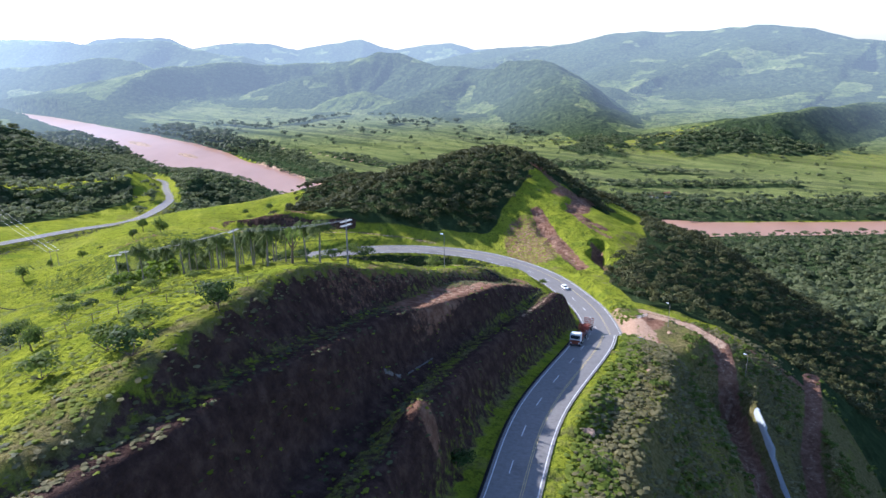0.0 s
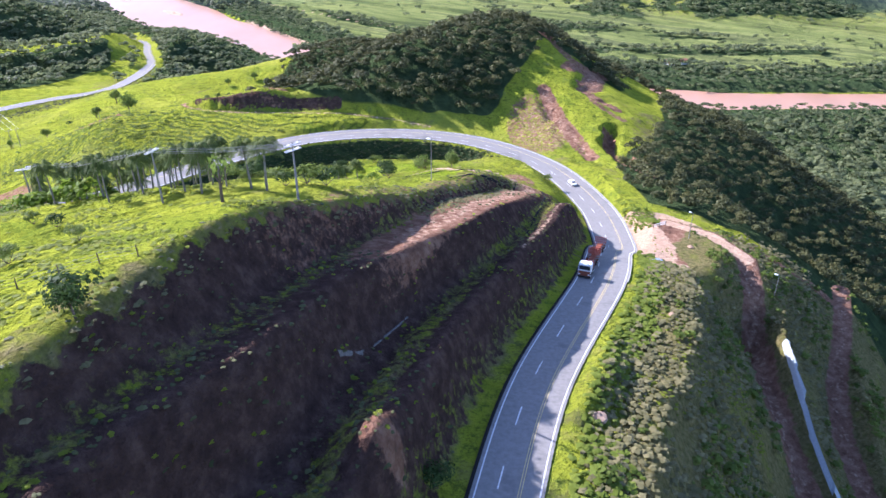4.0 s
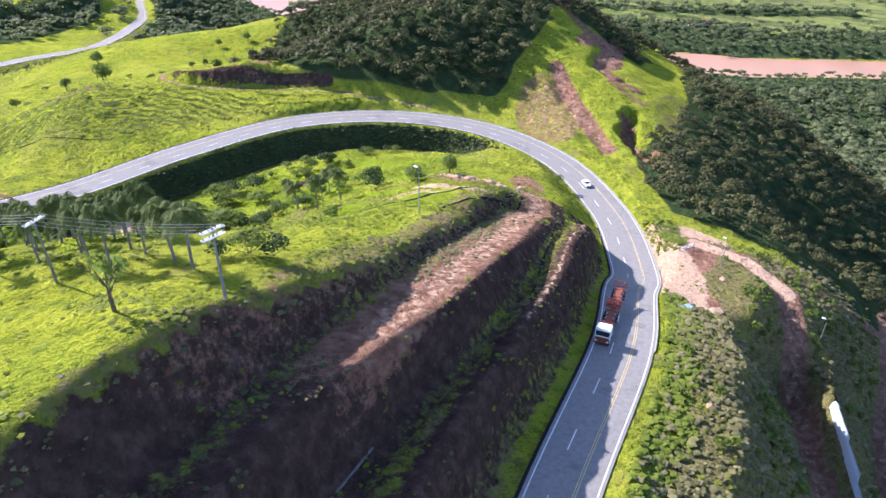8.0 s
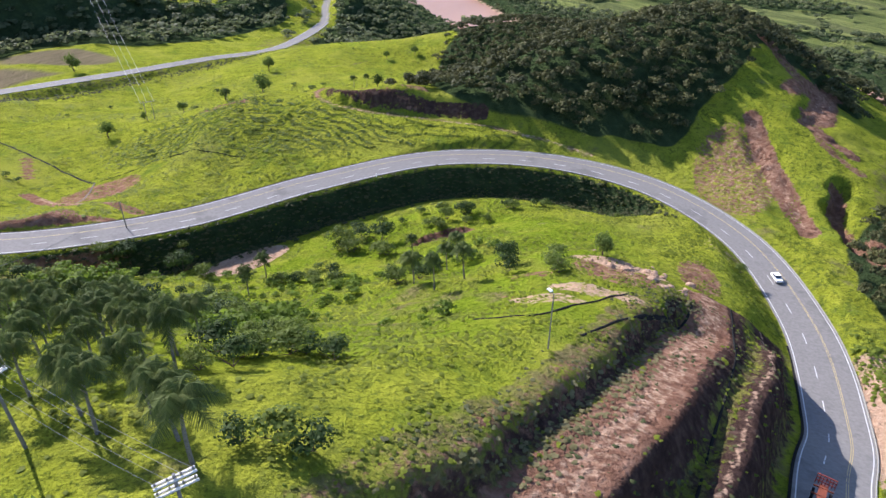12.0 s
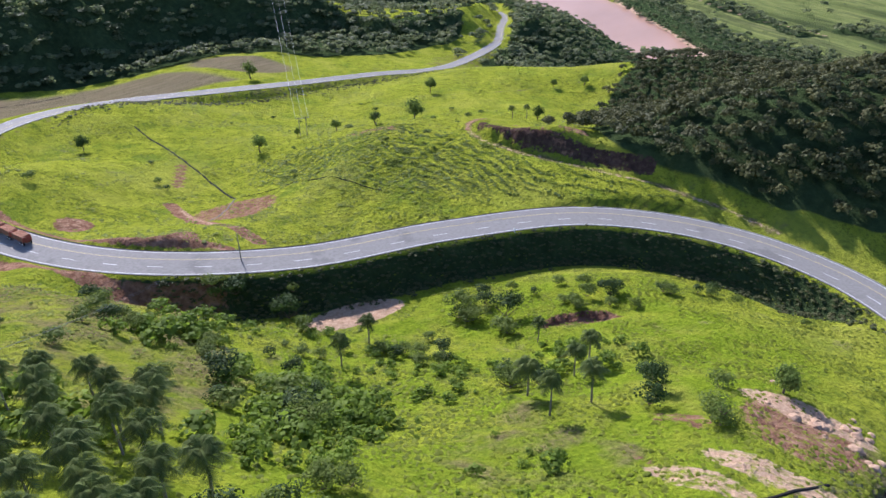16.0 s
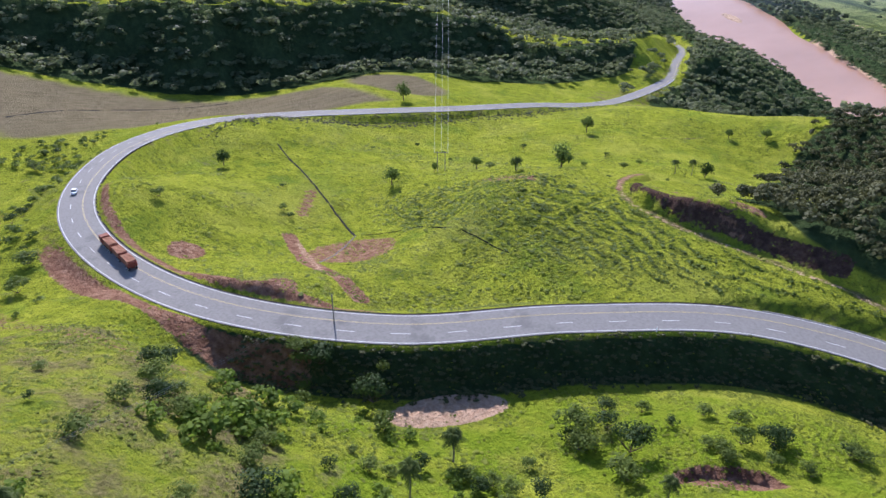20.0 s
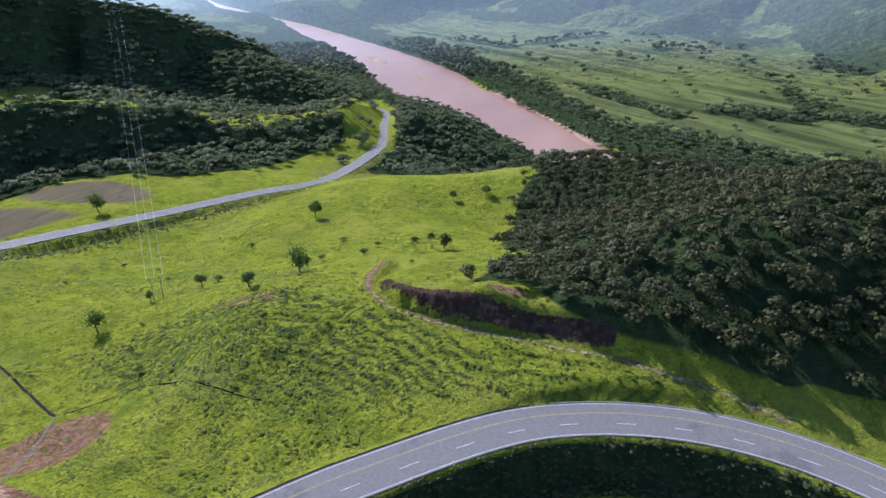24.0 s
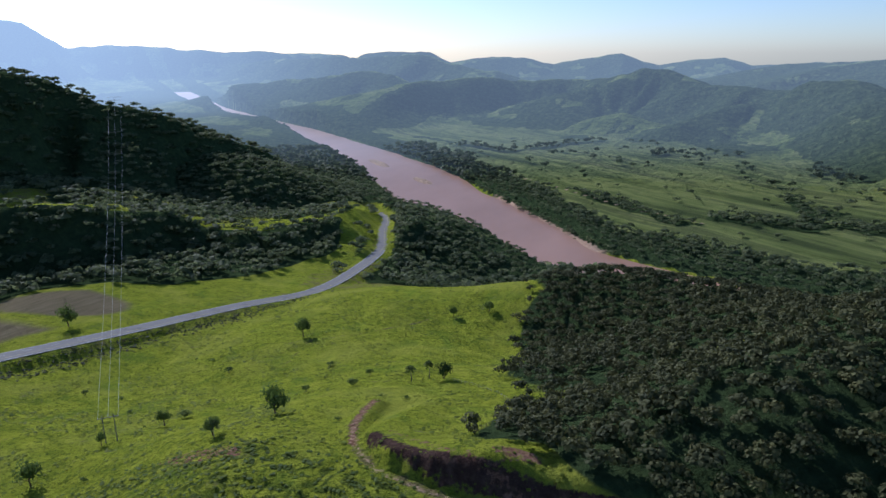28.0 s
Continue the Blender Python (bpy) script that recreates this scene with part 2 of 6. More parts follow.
SHEET = plain("pale_sheet_lining", (0.3, 0.33, 0.335), 0.6, vary=0.12)
SHEETBLUE = plain("blue_grey_sheet", (0.22, 0.3, 0.38), 0.4)
DARKDRAIN = plain("near_black_concrete", (0.016, 0.015, 0.014), 1.0, vary=0.4)
POLEGREY = plain("weathered_pole", (0.2, 0.19, 0.175), 0.8)
WHITEWOOD = plain("pale_wood", (0.62, 0.6, 0.56), 0.7)
WHITEMETAL = plain("white_metal", (0.75, 0.75, 0.73), 0.4, vary=0.08)
WIRE = plain("aluminium_wire", (0.3, 0.29, 0.27), 0.7, 0.0)
PALEWIRE = plain("pale_bright_wire", (0.6, 0.6, 0.58), 0.5)
RUBBER = plain("tyre_rubber", (0.02, 0.02, 0.02), 0.85)
GLASS = plain("dark_window_glass", (0.02, 0.025, 0.03), 0.08, vary=0.05)
CABWHITE = plain("white_vehicle_paint", (0.72, 0.72, 0.7), 0.3, vary=0.06)
REDPAINT = plain("red_steel_paint", (0.32, 0.06, 0.035), 0.5)
RUST = plain("rusty_red_steel", (0.2, 0.06, 0.035), 0.65, vary=0.3)
DARKSTEEL = plain("dark_steel", (0.05, 0.045, 0.045), 0.5)
LOADEARTH = plain("reddish_load", (0.22, 0.1, 0.06), 0.9, vary=0.35)
ROCK = plain("ochre_rock", (0.36, 0.24, 0.16), 0.9, vary=0.35, scale=2.0)
HOUSEWHITE = plain("whitewash", (0.75, 0.72, 0.66), 0.8)
ROOFTILE = plain("clay_roof", (0.32, 0.14, 0.09), 0.85, vary=0.3)


def make_distance():
    """The far side of the valley: woods, pasture and strips of crops, with haze painted on as a bluish glow."""
    n = Nodes("far_ranges_haze_glow", 1.0, 0.0)
    f = n.noise(0.012, 8.0, 0.72)
    c = n.steps(f, (0.36, (0.06, 0.085, 0.03)), (0.5, (0.13, 0.165, 0.05)), (0.64, (0.21, 0.23, 0.085)))
    c = n.mix(n.sums("MULTIPLY", n.band(n.noise(0.07, 5.0, 0.7), 0.48, 0.62), 0.7), c, (0.045, 0.065, 0.03))
    c = n.mix(n.value("crop"), c, crop_colour(n))
    wood = n.steps(n.noise(0.075, 5.0, 0.7), (0.34, (0.028, 0.044, 0.02)), (0.52, (0.05, 0.072, 0.03)), (0.68, (0.09, 0.115, 0.045)))
    c = n.mix(n.band(n.sums("ADD", n.value("wood"), n.sums("MULTIPLY", n.sums("SUBTRACT", n.noise(0.03, 5.0, 0.7), 0.5), 0.8)), 0.35, 0.6), c, wood)
    c = n.mix(n.band(n.value("sand"), 0.35, 0.6), c, (0.5, 0.36, 0.25))
    n.colour(c)
    n.bump(n.sums("ADD", n.noise(0.02, 6.0, 0.7), n.sums("MULTIPLY", n.noise(0.075, 4.0, 0.7), 0.5)), 1.0, 24.0)
    haze_glow(n)
    return n.mat


DISTANCE = make_distance()
LEAF_HAZE = leafy("far_valley_leaves_haze_glow", (0.03, 0.048, 0.022), (0.14, 0.165, 0.07), 0.45, 0.5, hazed=True)


# ---- relief of the land ----
ROAD_LINE = [(-12, 8, 32.5), (-1.5, 41, 29.6), (7.6, 72.8, 26.6), (16.5, 103.4, 23.3), (32.6, 140.6, 17.2), (41.2, 168.9, 8.2), (48.3, 191.2, -1.2), (50.2, 228.5, -6.9),
             (39.9, 266.8, -8.7), (15.1, 293.3, -8.8), (-19.1, 301.5, -8.2), (-54.0, 290.6, -7.1), (-82.7, 261.6, -6.0), (-107.8, 228.7, -5.0),
             (-144.0, 207.1, -5.9), (-185.2, 199.8, -7.9), (-226.4, 204.5, -9.8), (-261.8, 221.8, -12.2), (-293.7, 251.0, -16.1),
             (-316.0, 292.1, -22.6), (-321.9, 340.1, -30.9), (-316.3, 393.0, -39.5), (-302.7, 452.4, -47.9), (-288.2, 514.4, -55.9),
             (-273.5, 574.0, -64.9), (-279.7, 641.6, -73.1), (-299.1, 732.9, -81.4), (-339.5, 825.6, -89.7), (-379.7, 917.7, -98.1), (-444.2, 1001.9, -106.7)]
WATER_Z = -116.0
SANDBARS = ((-620, 1405, 62, 14), (-465, 1250, 42, 12))
RIVER_X = (-7000, -3800, -2400, -1500, -1100, -850, -640, -500, -400, -300, -200, -134, 0, 100, 290, 600, 1200, 5200)
RIVER_Y = (6260, 4020, 2965, 2220, 1905, 1665, 1445, 1280, 1160, 1050, 938, 864, 806, 768, 717, 717, 800, 900)
FOOT_X = (-5200, -3300, -1600, -997, -640, -470, -330, -200, -60, 100, 290, 600, 1200, 5200)
FOOT_Y = (4750, 3650, 2295, 1800, 1420, 1240, 1110, 945, 830, 755, 712, 712, 800, 900)
RIVER_W = (45, 42, 38, 34, 34, 46, 60, 74, 74, 58, 46, 40, 36, 34, 31, 31, 40, 60)


def spline(knots, step):
    """A smooth line through the knots, with points about every step metres."""
    k = np.array(knots, float)
    p = np.vstack([2 * k[0] - k[1], k, 2 * k[-1] - k[-2]])
    out = []
    for i in range(1, len(p) - 2):
        a, b, c, d = p[i - 1], p[i], p[i + 1], p[i + 2]
        n = max(2, int(np.linalg.norm(c - b) / step))
        s = np.linspace(0, 1, n, endpoint=False)[:, None]
        out.append(0.5 * (2 * b + (c - a) * s + (2 * a - 5 * b + 4 * c - d) * s ** 2 + (3 * b - a - 3 * c + d) * s ** 3))
    return np.vstack(out + [k[-1:]])


def smooth(a, b, v):
    u = np.clip((v - a) / (b - a), 0, 1)
    return u * u * (3 - 2 * u)


def lattice(ix, iy, seed):
    h = (ix.astype(np.int64) * 374761393 + iy.astype(np.int64) * 668265263 + seed * 974634757) & 0x7FFFFFFF
    h = ((h ^ (h >> 13)) * 1274126177) & 0x7FFFFFFF
    return ((h ^ (h >> 16)) & 0xFFFF) / 65535.0


def grain(x, y, size, seed=0):
    """Smooth value noise, -1 to 1, with lumps of about that size."""
    x, y = x / size, y / size
    ix, iy = np.floor(x), np.floor(y)
    fx, fy = x - ix, y - iy
    fx, fy = fx * fx * (3 - 2 * fx), fy * fy * (3 - 2 * fy)
    a, b = lattice(ix, iy, seed), lattice(ix + 1, iy, seed)
    c, d = lattice(ix, iy + 1, seed), lattice(ix + 1, iy + 1, seed)
    return 2 * ((a * (1 - fx) + b * fx) * (1 - fy) + (c * (1 - fx) + d * fx) * fy) - 1


def rough(x, y, size, seed=0, steps=4):
    out, amp = 0, 1.0
    for n in range(steps):
        out = out + amp * grain(x + 37.1 * n, y - 91.7 * n, size / 2 ** n, seed + n)
        amp *= 0.5
    return out


def lumps(x, y, rows):
    out = 0 * x
    for cx, cy, r, h in rows:
        out = out + h * np.exp(-((x - cx) ** 2 + (y - cy) ** 2) / (2 * r * r))
    return out


def river_off(x, y):
    """Metres north of the river's middle line (negative: south), and half the river's width there."""
    mid = np.interp(x, RIVER_X, RIVER_Y)
    fall = (np.interp(x + 60, RIVER_X, RIVER_Y) - np.interp(x - 60, RIVER_X, RIVER_Y)) / 120
    return (y - mid) / np.sqrt(1 + fall ** 2), np.interp(x, RIVER_X, RIVER_W)


def far_lift(x, y):
    """The valley floor climbs a little in the far west."""
    far = np.hypot(x, y - 150)
    out = np.zeros(x.shape)
    p = np.nonzero(far > 2800)[0]
    if len(p):
        out[p] = 50 * smooth(2800, 4400, far[p]) * smooth(90, 10, far_rise(x[p], y[p]))
    return out


def valley(x, y):
    """The large valley: flat along the river, climbing to the plateau in the south."""
    mid = np.interp(x, FOOT_X, FOOT_Y)
    fall = (np.interp(x + 60, FOOT_X, FOOT_Y) - np.interp(x - 60, FOOT_X, FOOT_Y)) / 120
    off = (y - mid) / np.sqrt(1 + fall ** 2)
    return -113 + 105 * smooth(120, 680, -off) * smooth(-1100, -600, x)


HILLS_SOUTH = [(-30, 55, 45, 12.6), (-25, 105, 30, 12.2), (0, 150, 26, 8.2), (14, 190, 22, 7.2), (-75, 122, 32, 7.6), (-112, 152, 30, 10.2),
    (-62, 190, 30, -6.8), (55, 110, 35, 1.5), (90, 160, 32, 13.1), (150, 120, 60, -35.6), (240, 200, 80, -61.8), (60, 45, 50, 9.5),
    (-8, 12, 60, 23.4), (132, 40, 60, -48.5), (5, 37, 16, -16.0), (0, 20, 16, -22.6), (150, 188, 42, 6.2), (-75, 140, 60, 26.1),
    (-51, 116, 16, -10.9), (-51, 128, 16, 7.8), (20, 73, 16, -22.8), (-24, 8, 22, 17.6), (0, 20, 60, 23.2), (58, 122, 60, 16.6), (-60, 102, 20, 4.5), (-54, 58, 18, 2.0)]
HILLS_BEND = [(-88, 225, 26, -1.7), (-40, 240, 26, -2.2), (110, 215, 35, 7.9), (50, 215, 30, -7.9), (4, 224, 60, 21.0), (128, 260, 22, -12.2),
    (160, 280, 60, 13.5), (-65, 325, 26, 11.5), (10, 290, 30, -2.1), (-50, 285, 30, 8.2), (-115, 300, 30, 6.6), (74, 265, 60, 21.6)]
HILLS_NORTH = [(48, 405, 42, 38.6), (-10, 350, 32, 18.4), (60, 335, 30, 12.2), (110, 400, 60, 46.1), (-20, 430, 50, 24.4), (60, 470, 60, 17.2),
    (-130, 420, 50, -4.7), (37, 504, 60, 30.0), (-111, 337, 60, 29.2), (-80, 428, 60, 29.8), (13, 492, 60, 4.0), (96, 398, 30, -16.6),
    (25, 504, 60, 4.0), (-25, 364, 30, 18.0), (13, 504, 60, 3.2)]
HILLS_WEST = [(-150, 110, 50, 2.2), (-200, 150, 50, 8.1), (-235, 225, 34, 24.2), (-140, 220, 30, 11.8), (-340, 200, 60, -12.9), (-160, 325, 32, 8.9),
    (-215, 330, 40, 6.1), (-175, 275, 30, -3.0), (-290, 310, 50, 23.6), (-220, 440, 60, 15.8), (-330, 440, 60, 5.4), (-420, 330, 80, -27.4),
    (-450, 520, 90, -12.5), (-180, 560, 80, 41.8), (-550, 400, 110, -33.8), (-300, 600, 60, 7.2), (-311, 745, 60, 23.9)]
HILLS_RIM = [(-130, 365, 38, -0.8), (-130, 441, 38, 2.4), (-130, 517, 38, -9.8), (-130, 555, 38, 8.9), (-92, 365, 38, 2.9), (-92, 403, 38, -2.7), (-92, 441, 38, -0.8), (-92, 479, 38, -4.2), (-92, 517, 38, -3.6), (-92, 555, 38, 29.0), (-54, 403, 38, -7.7), (-54, 517, 38, 4.8), (-54, 555, 38, 16.7), (-16, 365, 38, -2.0), (-16, 403, 38, -2.3), (-16, 441, 38, 0.9), (-16, 479, 38, 2.3), (-16, 517, 38, 8.5), (-16, 555, 38, 14.0)]
HILLS_CREST = [(22, 365, 38, 2.3), (22, 403, 38, 3.7), (22, 441, 38, -3.0), (22, 479, 38, -1.5), (22, 555, 38, 1.4), (60, 365, 38, -0.8), (60, 441, 38, -5.7), (60, 479, 38, -1.1), (98, 365, 38, -1.0), (98, 403, 38, -4.4), (98, 479, 38, 8.1), (98, 517, 38, 3.9), (136, 365, 38, 7.0), (136, 403, 38, -1.8), (136, 441, 38, 2.6), (136, 479, 38, 9.6), (136, 517, 38, 4.1)]


HILLS = HILLS_SOUTH + HILLS_BEND + HILLS_NORTH + HILLS_WEST + HILLS_RIM + HILLS_CREST
ROAD = spline(ROAD_LINE, 2.0)
ROAD_WAY = np.gradient(ROAD[:, :2], axis=0)
ROAD_WAY /= np.linalg.norm(ROAD_WAY, axis=1)[:, None]
ROAD_RUN = np.r_[0, np.cumsum(np.linalg.norm(np.diff(ROAD[:, :2], axis=0), axis=1))]
ROAD_HALF = np.interp(ROAD_RUN, (0, 60, 100, 150, 210, 300, 1500), (3.1, 3.35, 3.8, 4.5, 5.2, 5.2, 5.0))


def road_near(x, y):
    """For each place: metres to the left of the road's middle (negative: right), the road's height there, and its point's number."""
    d, z, n = np.full(x.shape, 999.0), np.zeros(x.shape), np.zeros(x.shape, int)
    for i in range(0, len(ROAD), 40):
        some = ROAD[i:i + 40]
        lo, hi = some[:, :2].min(0) - 70, some[:, :2].max(0) + 70
        pick = np.nonzero((x > lo[0]) & (x < hi[0]) & (y > lo[1]) & (y < hi[1]))[0]
        if not len(pick):
            continue
        dx, dy = x[pick, None] - some[:, 0], y[pick, None] - some[:, 1]
        near = (dx ** 2 + dy ** 2).argmin(1)
        row = np.arange(len(pick))
        dx, dy = dx[row, near], dy[row, near]
        way = ROAD_WAY[i + near]
        far = np.hypot(dx, dy)
        along, side = dx * way[:, 0] + dy * way[:, 1], way[:, 0] * dy - way[:, 1] * dx
        new_d = np.where(side >= 0, 1, -1) * far
        better = far < np.abs(d[pick])
        p = pick[better]
        slope = np.gradient(ROAD[:, 2])[i + near] / 2.0
        d[p], z[p], n[p] = new_d[better], (some[near, 2] + np.clip(along, -2, 2) * slope)[better], (i + near)[better]
    return d, z, n


def toward(x, y, *places):
    """Metres to a bent line, how far along it (0 to 1), and the height given along it."""
    best, where, high = np.full(x.shape, 1e9), np.zeros(x.shape), np.zeros(x.shape)
    n = len(places) - 1
    for i, (a, b) in enumerate(zip(places, places[1:])):
        dx, dy = b[0] - a[0], b[1] - a[1]
        s = np.clip(((x - a[0]) * dx + (y - a[1]) * dy) / (dx * dx + dy * dy), 0, 1)
        d = np.hypot(x - a[0] - s * dx, y - a[1] - s * dy)
        z = a[-1] + s * (b[-1] - a[-1])
        near = d < best
        best, where, high = np.where(near, d, best), np.where(near, (i + s) / n, where), np.where(near, z, high)
    return best, where, high


FARM_TRACK = ((-128, 374, -17), (-125, 360, -12.5), (-121, 346, -9), (-115, 334, -6.5), (-104, 323.5, -5), (-87, 319, -4.6), (-65, 317, -4.2), (-42, 316, -4), (-20, 313, -5.5), (-4, 309, -7.5))
YARD_TRACK = ((66, 204, -1.5), (76, 196, -1.5), (81, 184, -2), (78.5, 172, -4), (76, 158, -7.2), (73, 147, -10), (71, 135, -12.5), (70.5, 122, -16), (70, 95, -22))
LOW_TRACK = ((122, 205, -24), (116, 192, -24), (110, 180, -25), (101, 164, -27), (95, 148, -29), (92, 130, -31), (90, 105, -34))
GULLY = ((72, 308, 0), (69, 290, 0), (72, 270, 0))


# crests of the hills round the valley, listed so that their steep, shaded side lies to the right
LOW_WOODED = ((-720, 200, -8), (-625, 310, -8), (-562, 410, -10), (-530, 490, -14), (-512, 545, -19), (-484, 568, -23), (-466, 604, -27), (-441, 635, -40), (-412, 654, -53), (-390, 677, -59), (-373, 713, -59), (-351, 755, -59), (-334, 776, -55))
WEST_RANGE = ((-830, 560, 100), (-787, 705, 88), (-769, 764, 71), (-758, 794, 62), (-740, 822, 48), (-721, 843, 35), (-710, 875, 31), (-690, 909, 21), (-677, 933, 5), (-657, 938, -17), (-635, 932, -45))
DARK_RIDGE = ((-933, 1822, -100), (-930, 1970, -54), (-906, 2093, -13), (-868, 2175, 5), (-795, 2246, 10), (-675, 2308, 13), (-557, 2340, 10), (-418, 2348, 10), (-329, 2311, 17))
FIELD_RIDGE = ((-386, 2171, -19), (-315, 2212, 15), (-255, 2220, 34), (-196, 2225, 48), (-135, 2209, 44), (-75, 2161, 26), (-32, 2121, 9), (21, 2080, 9), (83, 2047, 5), (151, 1991, 6), (214, 1962, 20), (251, 1926, 28))
NOSE = ((179, 1892, 25), (253, 1833, 34), (281, 1727, 12), (302, 1571, -34), (309, 1386, -75), (300, 1244, -95))
GREEN_KNOLL = ((-375, 1970, -108), (-316, 1949, -76), (-259, 1937, -60), (-212, 1932, -54), (-150, 1897, -65), (-102, 1850, -78))
MID_SPUR = ((-171, 1735, -101), (-107, 1799, -69), (-39, 1851, -47), (32, 1919, -32), (104, 1955, -21))
LONG_SPUR = ((54, 1738, -101), (117, 1773, -72), (179, 1806, -39), (239, 1817, -15))
NEAR_HILLS = ((329, 1144, -104), (409, 1192, -81), (465, 1214, -66), (518, 1225, -53), (564, 1216, -53), (629, 1251, -48), (732, 1309, -44), (854, 1353, -38))
GREAT_RANGE = ((309, 3285, 44), (546, 3153, 56), (644, 3032, 74), (731, 2910, 105), (884, 2814, 102), (1059, 2700, 122), (1246, 2563, 122), (1288, 2486, 115), (1358, 2391, 77), (1453, 2335, 67), (1590, 2182, 47))
LOWER_RANGE = ((417, 2262, -94), (594, 2325, -46), (777, 2324, -11), (954, 2311, 15), (1062, 2152, 10), (1121, 2008, -1), (1173, 1861, -11))
TOWN_HILLS = ((-2663, 3546, 18), (-2449, 3520, 55), (-2086, 3463, 66), (-1785, 3408, 80), (-1517, 3375, 81), (-1283, 3312, 88), (-1150, 3256, 55), (-997, 3202, 31))
TOWN_SPUR = ((-1750, 2544, -22), (-1532, 2571, 0), (-1334, 2572, 17), (-1220, 2630, 31), (-1102, 2575, 12))
SKYLINE = ((-1883, 3977, 98), (-1559, 4115, 102), (-1449, 4154, 47), (-1221, 4227, 77), (-1050, 4273, 66), (-875, 4312, 25), (-724, 4340, 56),
           (-486, 4373, 87), (-282, 4391, 19), (-73, 4399, 51), (66, 4400, 66), (205, 4395, 22), (470, 4274, 34), (717, 4138, 46))
WEST_SKY = ((-3504, 2489, 196), (-3340, 2800, 265), (-3281, 2874, 250), (-3262, 2974, 176), (-3252, 3062, 137), (-3117, 3277, 149), (-2905, 3475, 134), (-2539, 3762, 110), (-2119, 4023, 91))
# crest, width of the steep and of the gentle side, size and depth of the gullies, how wooded the steep and the gentle side are
CRESTS = ((WEST_RANGE, 125, 160, 75, 0.6, 0.8, 0.8), (LOW_WOODED, 92, 230, 55, 0.42, 1.0, 0.3), (DARK_RIDGE, 130, 420, 120, 0.16, 1.0, 0.2), (FIELD_RIDGE, 190, 300, 130, 0.4, 0.62, 0.5),
          (NOSE, 130, 150, 120, 0.3, 0.75, 0.5), (GREEN_KNOLL, 95, 130, 100, 0.2, 0.1, 0.3), (MID_SPUR, 110, 120, 90, 0.35, 0.75, 0.55), (LONG_SPUR, 110, 120, 90, 0.35, 0.4, 0.7),
          (NEAR_HILLS, 95, 200, 100, 0.3, 0.75, 0.45), (GREAT_RANGE, 820, 600, 330, 0.3, 0.62, 0.6), (LOWER_RANGE, 260, 330, 190, 0.4, 0.6, 0.6), (TOWN_HILLS, 260, 330, 200, 0.3, 0.6, 0.4),
          (TOWN_SPUR, 200, 230, 150, 0.3, 0.6, 0.3), (SKYLINE, 330, 330, 260, 0.16, 0.6, 0.5), (WEST_SKY, 300, 300, 260, 0.12, 0.6, 0.5))


def crest_of(x, y, places):
    """Metres to a crest, which side (-1 right to 1 left), metres along it, and its height there."""
    best, side, along, high, run = np.full(x.shape, 1e9), np.zeros(x.shape), np.zeros(x.shape), np.zeros(x.shape), 0.0
    for a, b in zip(places, places[1:]):
        dx, dy = b[0] - a[0], b[1] - a[1]
        length = math.hypot(dx, dy)
        s = np.clip(((x - a[0]) * dx + (y - a[1]) * dy) / length ** 2, 0, 1)
        d = np.hypot(x - a[0] - s * dx, y - a[1] - s * dy)
        near = d < best
        cross = (dx * (y - a[1]) - dy * (x - a[0])) / length
        best, side = np.where(near, d, best), np.where(near, cross / (d + 1.0), side)
        along, high = np.where(near, run + s * length, along), np.where(near, a[2] + s * (b[2] - a[2]), high)
        run += length
    return best, np.clip(side, -1, 1), along, high


def far_land(x, y):
    """Height over the valley floor of the hills and ranges round it, and how wooded they are."""
    out, woody = np.zeros(x.shape), np.zeros(x.shape)
    for n, (crest, steep, gentle, size, deep, dark, light) in enumerate(CRESTS):
        pad = 2.7 * max(steep, gentle)
        pick = np.nonzero((x > min(p[0] for p in crest) - pad) & (x < max(p[0] for p in crest) + pad) & (y > min(p[1] for p in crest) - pad) & (y < max(p[1] for p in crest) + pad))[0]
        if not len(pick):
            continue
        px, py = x[pick], y[pick]
        far, side, along, top = crest_of(px, py, crest)
        right = 0.5 - 0.5 * side
        body = np.exp(-(far / (gentle + (steep - gentle) * right)) ** 1.6)
        flank = 4 * body * (1 - body)
        gully = np.abs(rough(along + 0.2 * far, 0.3 * far + 0.05 * px, size, 80 + n, 3))
        shape = 1 + flank * deep * (1.15 * np.minimum(gully, 0.9) - 0.72) + 0.04 * rough(px, py, size * 0.5, 100 + n, 3)
        h = (top + 113) * body * shape
        tall = h > out[pick]
        at = pick[tall]
        out[at] = h[tall]
        woody[at] = (light + (dark - light) * right * smooth(0.1, 0.38, body) - 0.3 * smooth(0.4, 0.15, body) + 0.5 * smooth(0.35, 0.05, gully) * flank)[tall]
    return out, woody


def far_rise(x, y):
    return far_land(x, y)[0]


def natural(x, y):
    """The land before the road was cut into it."""
    off, wide = river_off(x, y)
    z = valley(x, y) + lumps(x, y, HILLS)
    # the far bank, its hills and the ranges behind
    north = smooth(120, 260, off)
    z = np.maximum(z + north * 3 * rough(x, y, 180, 5), far_rise(x, y) - 113)
    near = np.exp(-((x + 60) / 500) ** 2 - ((y - 250) / 500) ** 2)
    z = z + near * (0.9 * rough(x, y, 34, 2) + 0.3 * rough(x, y, 5.5, 3, 3) + 0.75 * smooth(1.3, 0.8, np.hypot((x + 45) / 60, (y - 185) / 85)) * rough(x, y, 13, 6, 3)) + (1 - near) * 2.5 * rough(x, y, 120, 4) * smooth(90, 300, np.abs(off))
    return z


CUT_Y = (0, 60, 79, 113, 152, 200)
CUT_B = (24.0, 22.0, 20.0, 15.5, 12.5, 11.0)


